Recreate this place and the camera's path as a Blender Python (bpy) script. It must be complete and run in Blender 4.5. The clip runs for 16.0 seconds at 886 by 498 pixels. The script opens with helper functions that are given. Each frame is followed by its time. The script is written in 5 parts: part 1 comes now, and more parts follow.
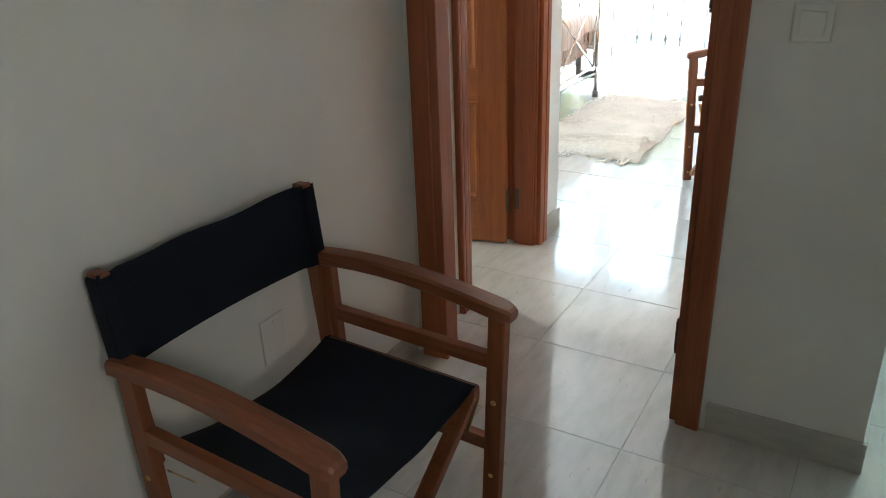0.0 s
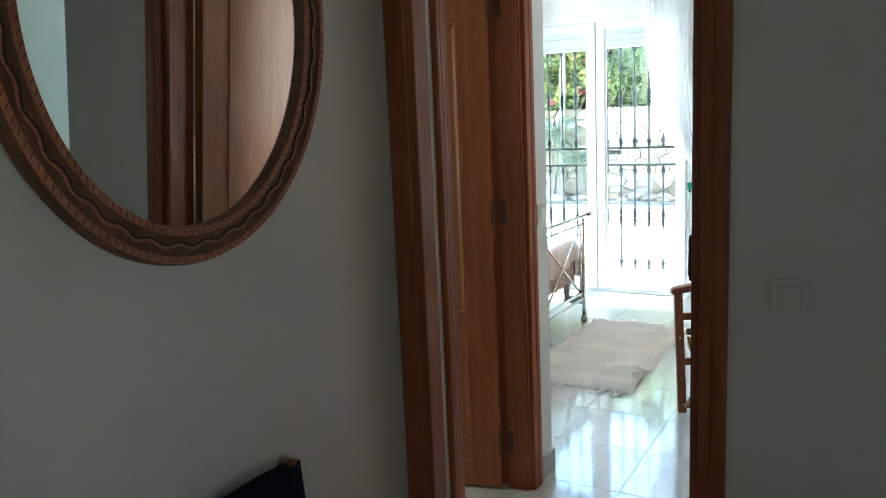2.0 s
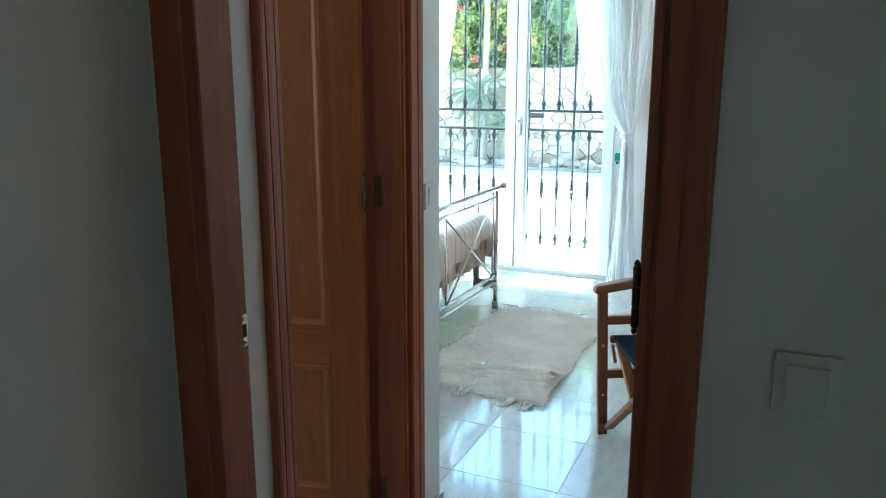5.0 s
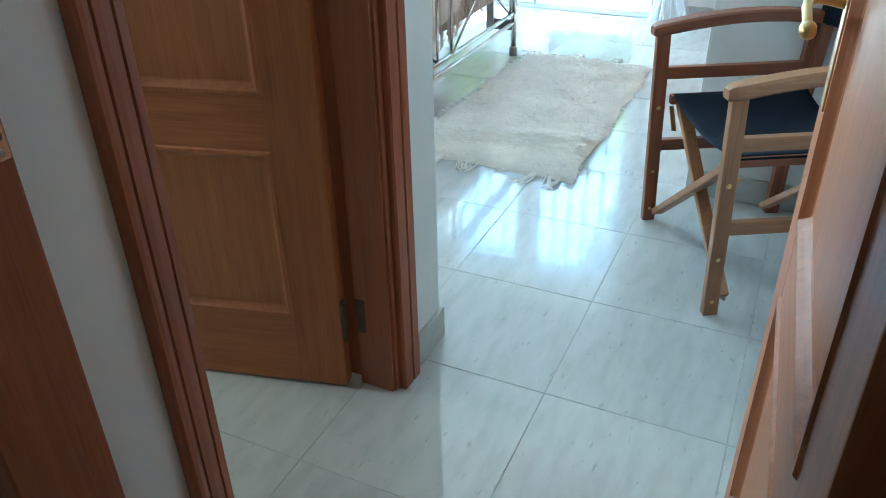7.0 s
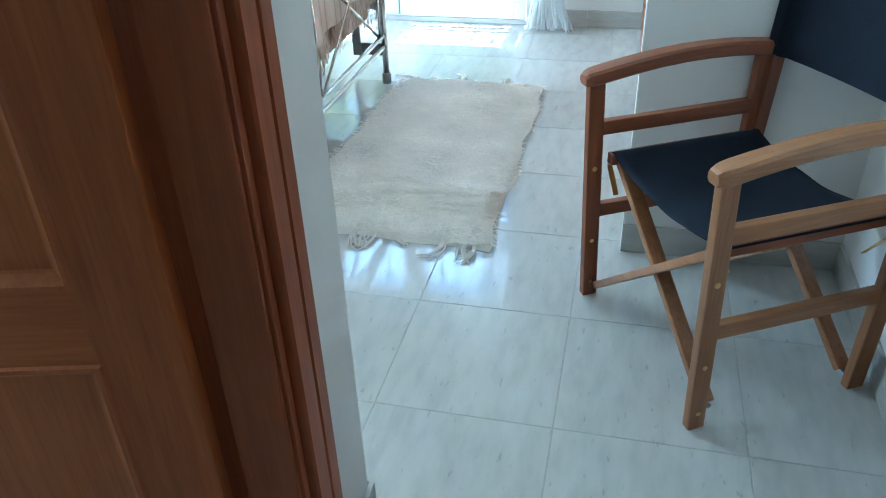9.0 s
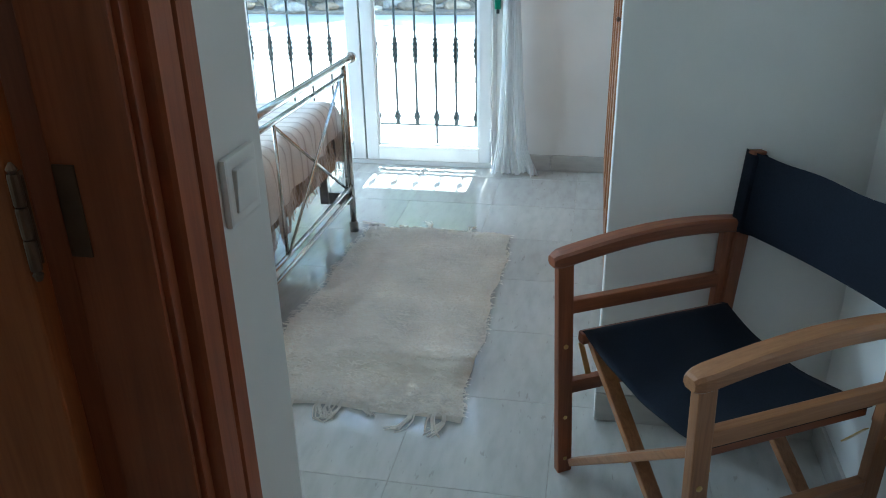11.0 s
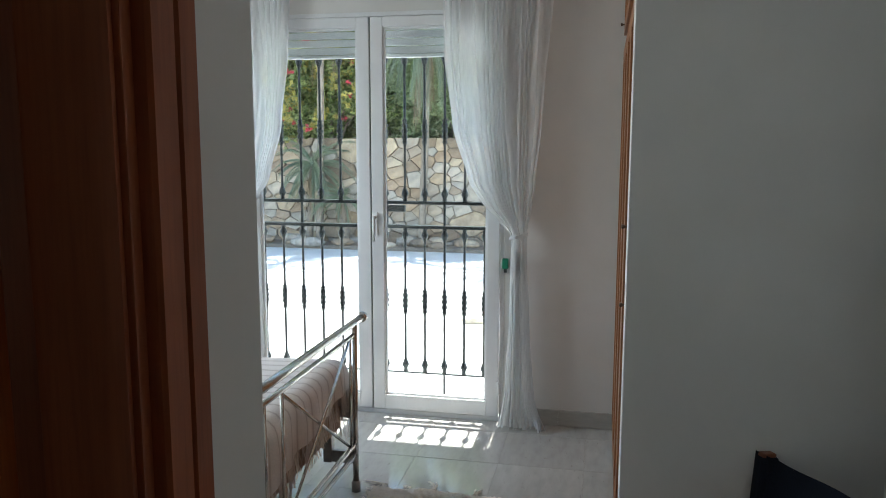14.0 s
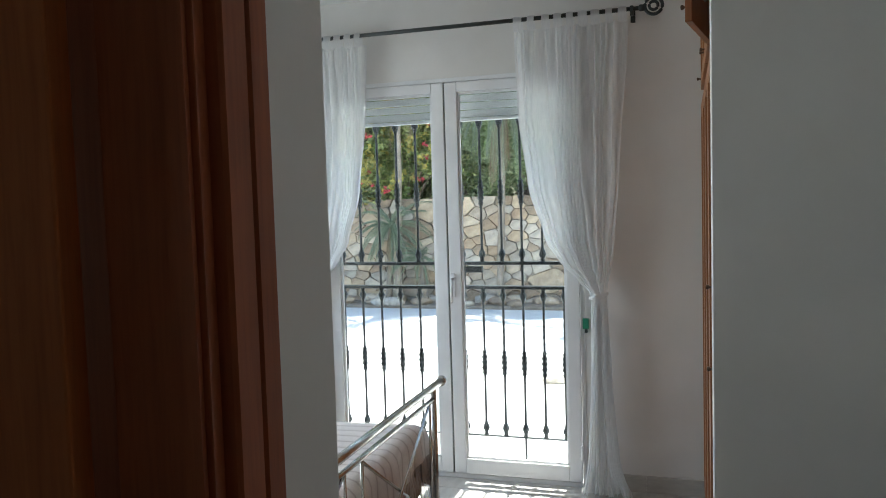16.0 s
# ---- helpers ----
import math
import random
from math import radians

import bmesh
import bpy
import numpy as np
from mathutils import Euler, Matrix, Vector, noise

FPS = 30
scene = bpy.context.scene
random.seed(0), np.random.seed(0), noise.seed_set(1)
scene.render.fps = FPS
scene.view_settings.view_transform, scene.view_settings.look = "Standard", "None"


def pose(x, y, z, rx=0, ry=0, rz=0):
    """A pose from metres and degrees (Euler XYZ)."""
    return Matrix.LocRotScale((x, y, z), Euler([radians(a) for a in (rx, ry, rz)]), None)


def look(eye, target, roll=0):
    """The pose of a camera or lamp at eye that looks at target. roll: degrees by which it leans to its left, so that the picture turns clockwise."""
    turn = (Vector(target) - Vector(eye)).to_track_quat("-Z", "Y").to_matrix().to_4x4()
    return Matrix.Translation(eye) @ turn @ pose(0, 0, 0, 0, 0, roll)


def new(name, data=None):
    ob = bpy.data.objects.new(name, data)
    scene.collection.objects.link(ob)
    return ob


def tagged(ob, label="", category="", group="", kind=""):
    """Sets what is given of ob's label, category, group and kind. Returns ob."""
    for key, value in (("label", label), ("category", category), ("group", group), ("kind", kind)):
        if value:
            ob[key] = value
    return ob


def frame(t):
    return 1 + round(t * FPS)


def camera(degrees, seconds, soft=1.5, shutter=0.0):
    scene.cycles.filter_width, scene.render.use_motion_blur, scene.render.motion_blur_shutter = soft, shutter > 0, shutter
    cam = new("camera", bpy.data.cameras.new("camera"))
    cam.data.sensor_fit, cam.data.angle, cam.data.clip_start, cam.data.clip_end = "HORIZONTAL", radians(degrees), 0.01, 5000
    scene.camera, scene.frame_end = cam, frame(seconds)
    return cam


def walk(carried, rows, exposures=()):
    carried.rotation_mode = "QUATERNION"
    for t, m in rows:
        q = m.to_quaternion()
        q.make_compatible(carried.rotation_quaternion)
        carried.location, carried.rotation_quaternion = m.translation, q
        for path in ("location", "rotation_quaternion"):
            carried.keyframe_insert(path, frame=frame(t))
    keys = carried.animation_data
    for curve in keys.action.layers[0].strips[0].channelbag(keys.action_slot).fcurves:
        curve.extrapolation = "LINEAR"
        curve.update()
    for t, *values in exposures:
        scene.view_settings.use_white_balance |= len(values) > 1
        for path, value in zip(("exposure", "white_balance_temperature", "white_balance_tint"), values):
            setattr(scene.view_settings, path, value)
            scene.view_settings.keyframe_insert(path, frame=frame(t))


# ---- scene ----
cam = camera(59.4, 16.0, soft=1.0)
PATH = [
    (0, (0.11, 0.156, 1.333), (-0.823, 1.721, 0.51), -2.1),
    (0.5, (0.1, 0.177, 1.364), (-0.863, 1.791, 0.68), -2.5),
    (1, (0.108, 0.194, 1.397), (-0.886, 1.842, 0.852), -2.5),
    (1.5, (0.117, 0.188, 1.422), (-0.885, 1.867, 0.999), -3.0),
    (2, (0.099, 0.2, 1.472), (-0.877, 1.915, 1.15), -2.5),
    (2.5, (0.104, 0.213, 1.489), (-0.848, 1.955, 1.242), -1.4),
    (3, (0.111, 0.243, 1.498), (-0.844, 1.982, 1.248), -1.1),
    (3.2, (0.069, 0.275, 1.482), (-0.869, 2.024, 1.236), -1.3),
    (5.3, (-0.105, 1.058, 1.417), (-0.892, 2.825, 0.909), -0.3),
    (5.5, (-0.109, 1.099, 1.393), (-0.904, 2.844, 0.823), -0.5),
    (6, (-0.23, 1.284, 1.325), (-1.01, 2.966, 0.575), 0.2),
    (6.5, (-0.309, 1.468, 1.276), (-1.068, 3.08, 0.368), -0.6),
    (7, (-0.365, 1.665, 1.234), (-1.102, 3.213, 0.205), -1.2),
    (7.5, (-0.4, 1.819, 1.224), (-1.159, 3.318, 0.139), -0.2),
    (8, (-0.475, 1.918, 1.221), (-1.237, 3.41, 0.13), 0.1),
    (8.5, (-0.616, 2.075, 1.246), (-1.149, 3.663, 0.153), -0.1),
    (8.7, (-0.658, 2.122, 1.248), (-1.109, 3.742, 0.165), -1.6),
    (10.8, (-0.689, 2.288, 1.364), (-1.049, 4.058, 0.507), -1.8),
    (11, (-0.692, 2.294, 1.376), (-1.051, 4.085, 0.561), -1.2),
    (11.5, (-0.696, 2.304, 1.413), (-1.054, 4.145, 0.718), -0.3),
    (12, (-0.701, 2.306, 1.444), (-1.058, 4.178, 0.836), 0.1),
    (12.5, (-0.702, 2.306, 1.466), (-1.068, 4.197, 0.927), 0.4),
    (13, (-0.702, 2.309, 1.501), (-1.083, 4.224, 1.069), 0.5),
    (13.5, (-0.694, 2.313, 1.527), (-1.087, 4.243, 1.181), 0.2),
    (14, (-0.695, 2.319, 1.548), (-1.098, 4.259, 1.273), 0.1),
    (14.5, (-0.695, 2.324, 1.565), (-1.107, 4.268, 1.34), -0.2),
    (15, (-0.688, 2.325, 1.575), (-1.114, 4.272, 1.398), -0.7),
    (15.5, (-0.685, 2.321, 1.583), (-1.144, 4.263, 1.445), -1.1),
    (16, (-0.693, 2.334, 1.573), (-1.293, 4.238, 1.445), -1.7),
]
EXPOSURES = [(0, 4.73, 6050, 2), (1, 4.22, 5900, -1), (2.5, 3.67, 5550, -6), (3.2, 3.56, 5400, -8), (5.5, 3.61, 5000, -12), (6.2, 3.85, 4900, -12), (7, 4.0, 4900, -12), (8, 3.89, 4850, -12), (8.7, 3.78, 4900, -11), (11, 2.8, 5250, -5), (12, 2.22, 5650, 0), (13, 2.02, 6000, 3), (14, 1.85, 6200, 5), (16, 1.85, 6250, 6)]
walk(cam, [(t, look(eye, target, roll)) for t, eye, target, roll in PATH], EXPOSURES)

# ---------------------------------------------------------------- light
SUN_ELEVATION = 69.0
world = bpy.data.worlds.new("sky")
scene.world = world
world.use_nodes = True
wn = world.node_tree.nodes
sky = wn.new("ShaderNodeTexSky")
sky.sky_type = "NISHITA"
sky.sun_disc = False
sky.sun_elevation = radians(SUN_ELEVATION)
sky.sun_rotation = 0.0
wn["Background"].inputs["Strength"].default_value = 0.15
world.node_tree.links.new(sky.outputs["Color"], wn["Background"].inputs["Color"])

sun = bpy.data.lights.new("sun", "SUN")
sun.energy = 5.0
sun.angle = radians(0.5)
sun.color = (1.0, 0.96, 0.89)
sun_ob = new("sun", sun)
sun_ob.matrix_world = look((-2, 6.5 + 10 * math.cos(radians(SUN_ELEVATION)), 10 * math.sin(radians(SUN_ELEVATION))), (-2, 6.5, 0))


def fill_lamp(name, eye, target, w, h, power, colour=(0.86, 0.94, 1.0)):
    """An added area lamp, set in a wall opening that is out of view."""
    data = bpy.data.lights.new(name, "AREA")
    data.shape = "RECTANGLE"
    data.size, data.size_y, data.energy, data.color = w, h, power, colour
    ob = new(name, data)
    ob.matrix_world = look(eye, target)
    return ob


# fill added beyond the arch; the corridor's end is never seen
fill_lamp("corridor_fill_light", (0.75, 4.43, 1.45), (0.75, 0.0, 0.6), 0.48, 0.58, 1.0, (0.80, 1.0, 0.94))
# warm fill added to light the hall walls from behind the view
fill_lamp("hall_fill_light", (1.38, -0.30, 1.5), (-1.07, 0.9, 0.8), 0.24, 0.30, 0.44, (1.0, 0.80, 0.58))
# fill added from the unseen west side to brighten the bedroom
fill_lamp("bedroom_fill_light", (-3.88, 5.35, 1.6), (-1.0, 4.6, 0.6), 1.38, 1.18, 9.5, (0.87, 0.95, 1.0))
# fill added in the unseen side room to light the door leaves
fill_lamp("side_room_fill_light", (-2.92, 2.38, 1.45), (-1.0, 2.48, 1.2), 0.34, 0.98, 1.3, (1.0, 0.93, 0.78))


# ---------------------------------------------------------------- materials
def material(name, rough=0.6, metal=0.0):
    m = bpy.data.materials.new(name)
    m.use_nodes = True
    b = m.node_tree.nodes["Principled BSDF"]
    b.inputs["Roughness"].default_value = rough
    b.inputs["Metallic"].default_value = metal
    return m, m.node_tree.nodes, m.node_tree.links, b


def noise_node(m, scale, detail=4.0, stretch=(1, 1, 1), rough=0.55, distortion=0.0):
    n, l = m.node_tree.nodes, m.node_tree.links
    tc, mp, tx = n.new("ShaderNodeTexCoord"), n.new("ShaderNodeMapping"), n.new("ShaderNodeTexNoise")
    mp.inputs["Scale"].default_value = stretch
    tx.inputs["Scale"].default_value = scale
    tx.inputs["Detail"].default_value = detail
    tx.inputs["Roughness"].default_value = rough
    tx.inputs["Distortion"].default_value = distortion
    l.new(tc.outputs["Object"], mp.inputs["Vector"])
    l.new(mp.outputs["Vector"], tx.inputs["Vector"])
    return tx.outputs["Fac"]


def ramp(m, fac, stops):
    n, l = m.node_tree.nodes, m.node_tree.links
    r = n.new("ShaderNodeValToRGB")
    while len(r.color_ramp.elements) < len(stops):
        r.color_ramp.elements.new(0.5)
    for e, (p, c) in zip(r.color_ramp.elements, stops):
        e.position, e.color = p, (*c, 1)
    l.new(fac, r.inputs["Fac"])
    return r.outputs["Color"]


def mix(m, a, b, fac, kind="MIX"):
    n, l = m.node_tree.nodes, m.node_tree.links
    x = n.new("ShaderNodeMix")
    x.data_type, x.blend_type = "RGBA", kind
    for socket, v in ((x.inputs["Factor"], fac), (x.inputs["A"], a), (x.inputs["B"], b)):
        if isinstance(v, (int, float)):
            socket.default_value = v
        elif isinstance(v, tuple):
            socket.default_value = (*v, 1)
        else:
            l.new(v, socket)
    return x.outputs["Result"]


def bump(m, b, height, strength=0.3, distance=0.002):
    n, l = m.node_tree.nodes, m.node_tree.links
    x = n.new("ShaderNodeBump")
    x.inputs["Strength"].default_value = strength
    x.inputs["Distance"].default_value = distance
    l.new(height, x.inputs["Height"])
    l.new(x.outputs["Normal"], b.inputs["Normal"])


def varied(name, c1, c2, rough, scale, metal=0.0, stretch=(1, 1, 1), bump_scale=60, bump_strength=0.15, distance=0.002, wide=1.2, coat=0.0):
    """A surface with fine grain, broad mottling and a little relief."""
    m, n, l, b = material(name, rough, metal)
    fine = ramp(m, noise_node(m, scale, 5, stretch), [(0.3, c1), (0.7, c2)])
    broad = ramp(m, noise_node(m, wide, 3), [(0.3, (0.92, 0.92, 0.92)), (0.7, (1, 1, 1))])
    l.new(mix(m, fine, broad, 1.0, "MULTIPLY"), b.inputs["Base Color"])
    bump(m, b, noise_node(m, bump_scale, 4, stretch), bump_strength, distance)
    b.inputs["Coat Weight"].default_value = coat
    b.inputs["Coat Roughness"].default_value = 0.2
    return m


def wood(name, axis, dark, light, rough=0.48, coat=0.06):
    """Varnished timber with its grain along one axis."""
    m, n, l, b = material(name, rough)
    stretch = [28.0, 28.0, 28.0]
    stretch["xyz".index(axis)] = 1.3
    grain = noise_node(m, 1.6, 6, stretch, 0.6, 0.6)
    fine = [90.0, 90.0, 90.0]
    fine["xyz".index(axis)] = 4.0
    pores = noise_node(m, 2.2, 3, fine)
    mid = tuple(0.5 * (p + q) for p, q in zip(dark, light))
    c = ramp(m, grain, [(0.28, dark), (0.5, mid), (0.72, light)])
    c = mix(m, c, ramp(m, pores, [(0.35, (0.72, 0.68, 0.64)), (0.55, (1, 1, 1))]), 0.5, "MULTIPLY")
    c = mix(m, c, ramp(m, noise_node(m, 1.4, 2), [(0.3, (0.85, 0.83, 0.82)), (0.7, (1, 1, 1))]), 1.0, "MULTIPLY")
    l.new(c, b.inputs["Base Color"])
    bump(m, b, pores, 0.12, 0.0008)
    b.inputs["Coat Weight"].default_value = coat
    b.inputs["Coat Roughness"].default_value = 0.18
    return m


WALL = varied("white_wall_paint", (0.70, 0.685, 0.655), (0.76, 0.745, 0.72), 0.75, 3.0, bump_scale=90, bump_strength=0.12, distance=0.001)
CEILING = varied("ceiling_paint", (0.78, 0.78, 0.76), (0.82, 0.82, 0.8), 0.8, 3.0)
GROUT = varied("grout", (0.36, 0.34, 0.31), (0.48, 0.46, 0.42), 0.85, 40)
SKIRT = varied("stone_skirting", (0.43, 0.415, 0.385), (0.52, 0.505, 0.47), 0.25, 9, stretch=(1, 1, 4))
DOOR_D, DOOR_L = (0.255, 0.069, 0.023), (0.375, 0.108, 0.037)
DOOR_Z = wood("door_wood_upright", "z", DOOR_D, DOOR_L)
DOOR_Y = wood("door_wood_level", "x", DOOR_D, DOOR_L)
DOOR_YY = wood("door_wood_deep", "y", DOOR_D, DOOR_L)
PANEL = wood("door_wood_panel", "z", (0.36, 0.122, 0.037), (0.46, 0.168, 0.053), 0.45)
LEAF_D, LEAF_L = (0.34, 0.110, 0.032), (0.46, 0.160, 0.049)
LEAF_UP = wood("door_leaf_wood_upright", "z", LEAF_D, LEAF_L)
LEAF_ACROSS = wood("door_leaf_wood_level", "x", LEAF_D, LEAF_L)
CH_D, CH_L = (0.17, 0.049, 0.018), (0.30, 0.096, 0.036)
CHAIR_Z = wood("chair_wood_upright", "z", CH_D, CH_L, 0.45, 0.1)
CHAIR_Y = wood("chair_wood_deep", "y", CH_D, CH_L, 0.45, 0.1)
CHAIR_X = wood("chair_wood_wide", "x", CH_D, CH_L, 0.45, 0.1)
# lighter copy of the chair wood: light from the side put into colour
LIT_CHAIR_D, LIT_CHAIR_L = (0.27, 0.115, 0.045), (0.42, 0.20, 0.085)
LIT_CHAIR_Z = wood("lit_chair_wood_upright", "z", LIT_CHAIR_D, LIT_CHAIR_L, 0.42, 0.12)
LIT_CHAIR_Y = wood("lit_chair_wood_deep", "y", LIT_CHAIR_D, LIT_CHAIR_L, 0.42, 0.12)
LIT_CHAIR_X = wood("lit_chair_wood_wide", "x", LIT_CHAIR_D, LIT_CHAIR_L, 0.42, 0.12)
PINE = wood("wardrobe_wood", "z", (0.27, 0.105, 0.036), (0.40, 0.175, 0.065), 0.45)
BRONZE = varied("dark_bronze", (0.08, 0.05, 0.032), (0.12, 0.078, 0.05), 0.5, 40, metal=0.2)
HINGE = varied("hinge_plate_metal", (0.20, 0.14, 0.09), (0.27, 0.19, 0.125), 0.5, 40)
BRASS = varied("brass", (0.62, 0.42, 0.16), (0.75, 0.55, 0.25), 0.28, 30, metal=1.0)
STEEL = varied("dull_steel", (0.30, 0.29, 0.27), (0.42, 0.40, 0.37), 0.35, 30, metal=1.0)
CHROME = varied("satin_bed_metal", (0.50, 0.47, 0.43), (0.62, 0.59, 0.55), 0.24, 20, metal=1.0)
IRON = varied("black_iron_paint", (0.018, 0.024, 0.022), (0.035, 0.042, 0.04), 0.45, 20)
GRILLE = varied("grille_paint", (0.012, 0.016, 0.016), (0.026, 0.031, 0.031), 0.42, 20)
UPVC = varied("white_window_paint", (0.76, 0.77, 0.78), (0.82, 0.83, 0.84), 0.35, 6, bump_strength=0.03)
PLASTIC = varied("white_switch_plastic", (0.69, 0.68, 0.65), (0.73, 0.72, 0.69), 0.35, 6, bump_strength=0.02)
GREEN = varied("green_plastic", (0.01, 0.17, 0.09), (0.015, 0.22, 0.12), 0.4, 10)
# near black for the painted shade of the latch hole and the rubber seal
DARK = varied("latch_shade_and_seal", (0.02, 0.018, 0.015), (0.03, 0.027, 0.024), 0.7, 10)
RUBBER = varied("dark_plastic", (0.03, 0.03, 0.03), (0.05, 0.05, 0.05), 0.5, 10)


def canvas_material():
    m, n, l, b = material("navy_canvas", 0.85)
    c = ramp(m, noise_node(m, 260, 2), [(0.3, (0.0050, 0.0072, 0.0140)), (0.7, (0.0085, 0.0120, 0.0225))])
    c = mix(m, c, ramp(m, noise_node(m, 7, 3), [(0.3, (0.8, 0.8, 0.8)), (0.7, (1.1, 1.1, 1.1))]), 1.0, "MULTIPLY")
    l.new(c, b.inputs["Base Color"])
    bump(m, b, noise_node(m, 420, 2), 0.4, 0.0006)
    b.inputs["Specular IOR Level"].default_value = 0.2
    return m


def tile_material():
    """Glazed stoneware with short diagonal streaks, each tile a little different."""
    m, n, l, b = material("floor_tile_glaze", 0.14)
    info = n.new("ShaderNodeObjectInfo")
    tc, off, mp, tx = n.new("ShaderNodeTexCoord"), n.new("ShaderNodeVectorMath"), n.new("ShaderNodeMapping"), n.new("ShaderNodeTexNoise")
    sc = n.new("ShaderNodeMath")
    sc.operation = "MULTIPLY"
    sc.inputs[1].default_value = 37.0
    l.new(info.outputs["Random"], sc.inputs[0])
    l.new(tc.outputs["Object"], off.inputs[0])
    l.new(sc.outputs[0], off.inputs[1])
    mp.inputs["Rotation"].default_value = (0, 0, radians(14))
    mp.inputs["Scale"].default_value = (30, 8.5, 1)
    tx.inputs["Scale"].default_value = 1.0
    tx.inputs["Detail"].default_value = 5
    l.new(off.outputs[0], mp.inputs["Vector"])
    l.new(mp.outputs["Vector"], tx.inputs["Vector"])
    c = ramp(m, tx.outputs["Fac"], [(0.25, (0.465, 0.454, 0.428)), (0.5, (0.53, 0.519, 0.493)), (0.75, (0.575, 0.564, 0.538))])
    spots = n.new("ShaderNodeTexNoise")
    spots.inputs["Scale"].default_value = 2.6
    spots.inputs["Detail"].default_value = 4
    l.new(mp.outputs["Vector"], spots.inputs["Vector"])
    c = mix(m, c, ramp(m, spots.outputs["Fac"], [(0.66, (1, 1, 1)), (0.72, (0.55, 0.52, 0.49))]), 0.45, "MULTIPLY")
    tone = n.new("ShaderNodeMapRange")
    tone.inputs["To Min"].default_value = 0.93
    tone.inputs["To Max"].default_value = 1.03
    l.new(info.outputs["Random"], tone.inputs["Value"])
    c = mix(m, c, tone.outputs["Result"], 1.0, "MULTIPLY")
    l.new(c, b.inputs["Base Color"])
    r = n.new("ShaderNodeMapRange")
    r.inputs["To Min"].default_value = 0.05
    r.inputs["To Max"].default_value = 0.14
    l.new(tx.outputs["Fac"], r.inputs["Value"])
    l.new(r.outputs["Result"], b.inputs["Roughness"])
    bump(m, b, tx.outputs["Fac"], 0.05, 0.001)
    b.inputs["Coat Weight"].default_value = 0.55
    b.inputs["Coat Roughness"].default_value = 0.06
    return m


def glass_material(name, tint=(0.96, 0.985, 0.98)):
    """Thin clear pane: mostly transparent with a weak reflection."""
    m, n, l, b = material(name)
    n.remove(b)
    out = n["Material Output"]
    tr, gl, fr, mx = n.new("ShaderNodeBsdfTransparent"), n.new("ShaderNodeBsdfGlossy"), n.new("ShaderNodeFresnel"), n.new("ShaderNodeMixShader")
    tr.inputs["Color"].default_value = (*tint, 1)
    gl.inputs["Roughness"].default_value = 0.02
    fr.inputs["IOR"].default_value = 1.35
    l.new(fr.outputs[0], mx.inputs[0])
    l.new(tr.outputs[0], mx.inputs[1])
    l.new(gl.outputs[0], mx.inputs[2])
    l.new(mx.outputs[0], out.inputs["Surface"])
    return m


def sheer_material():
    """Thin white voile: part see-through, part scattering."""
    m, n, l, b = material("white_voile")
    n.remove(b)
    out = n["Material Output"]
    df, tl, tr = n.new("ShaderNodeBsdfDiffuse"), n.new("ShaderNodeBsdfTranslucent"), n.new("ShaderNodeBsdfTransparent")
    m1, m2 = n.new("ShaderNodeMixShader"), n.new("ShaderNodeMixShader")
    thread = ramp(m, noise_node(m, 30, 4, (6, 6, 0.6)), [(0.3, (0.86, 0.86, 0.87)), (0.7, (0.96, 0.96, 0.96))])
    l.new(thread, df.inputs["Color"])
    l.new(thread, tl.inputs["Color"])
    m1.inputs[0].default_value = 0.70
    m2.inputs[0].default_value = 0.22
    l.new(df.outputs[0], m1.inputs[1])
    l.new(tl.outputs[0], m1.inputs[2])
    l.new(m1.outputs[0], m2.inputs[1])
    l.new(tr.outputs[0], m2.inputs[2])
    l.new(m2.outputs[0], out.inputs["Surface"])
    return m


def island_material(name, c1, c2, rough=0.6, trans=0.0):
    """Leaves or tufts, each a little different in tone."""
    m, n, l, b = material(name, rough)
    g = n.new("ShaderNodeNewGeometry")
    c = ramp(m, g.outputs["Random Per Island"], [(0.0, c1), (1.0, c2)])
    c = mix(m, c, ramp(m, noise_node(m, 4, 3), [(0.3, (0.75, 0.75, 0.75)), (0.7, (1.1, 1.1, 1.1))]), 1.0, "MULTIPLY")
    l.new(c, b.inputs["Base Color"])
    b.inputs["Transmission Weight"].default_value = 0.0
    if trans:
        out = n["Material Output"]
        tl, mx = n.new("ShaderNodeBsdfTranslucent"), n.new("ShaderNodeMixShader")
        l.new(c, tl.inputs["Color"])
        mx.inputs[0].default_value = trans
        l.new(b.outputs[0], mx.inputs[1])
        l.new(tl.outputs[0], mx.inputs[2])
        l.new(mx.outputs[0], out.inputs["Surface"])
    return m


def random_stone():
    m, n, l, b = material("rubble_stone", 0.85)
    info = n.new("ShaderNodeObjectInfo")
    c = ramp(m, info.outputs["Random"], [(0.0, (0.25, 0.20, 0.15)), (0.2, (0.44, 0.34, 0.24)), (0.45, (0.55, 0.46, 0.34)), (0.6, (0.60, 0.55, 0.47)), (0.8, (0.46, 0.43, 0.38)), (1.0, (0.36, 0.28, 0.20))])
    c = mix(m, c, ramp(m, noise_node(m, 9, 6), [(0.3, (0.55, 0.52, 0.50)), (0.7, (1.12, 1.06, 1.0))]), 1.0, "MULTIPLY")
    l.new(c, b.inputs["Base Color"])
    bump(m, b, noise_node(m, 22, 5), 0.6, 0.01)
    return m


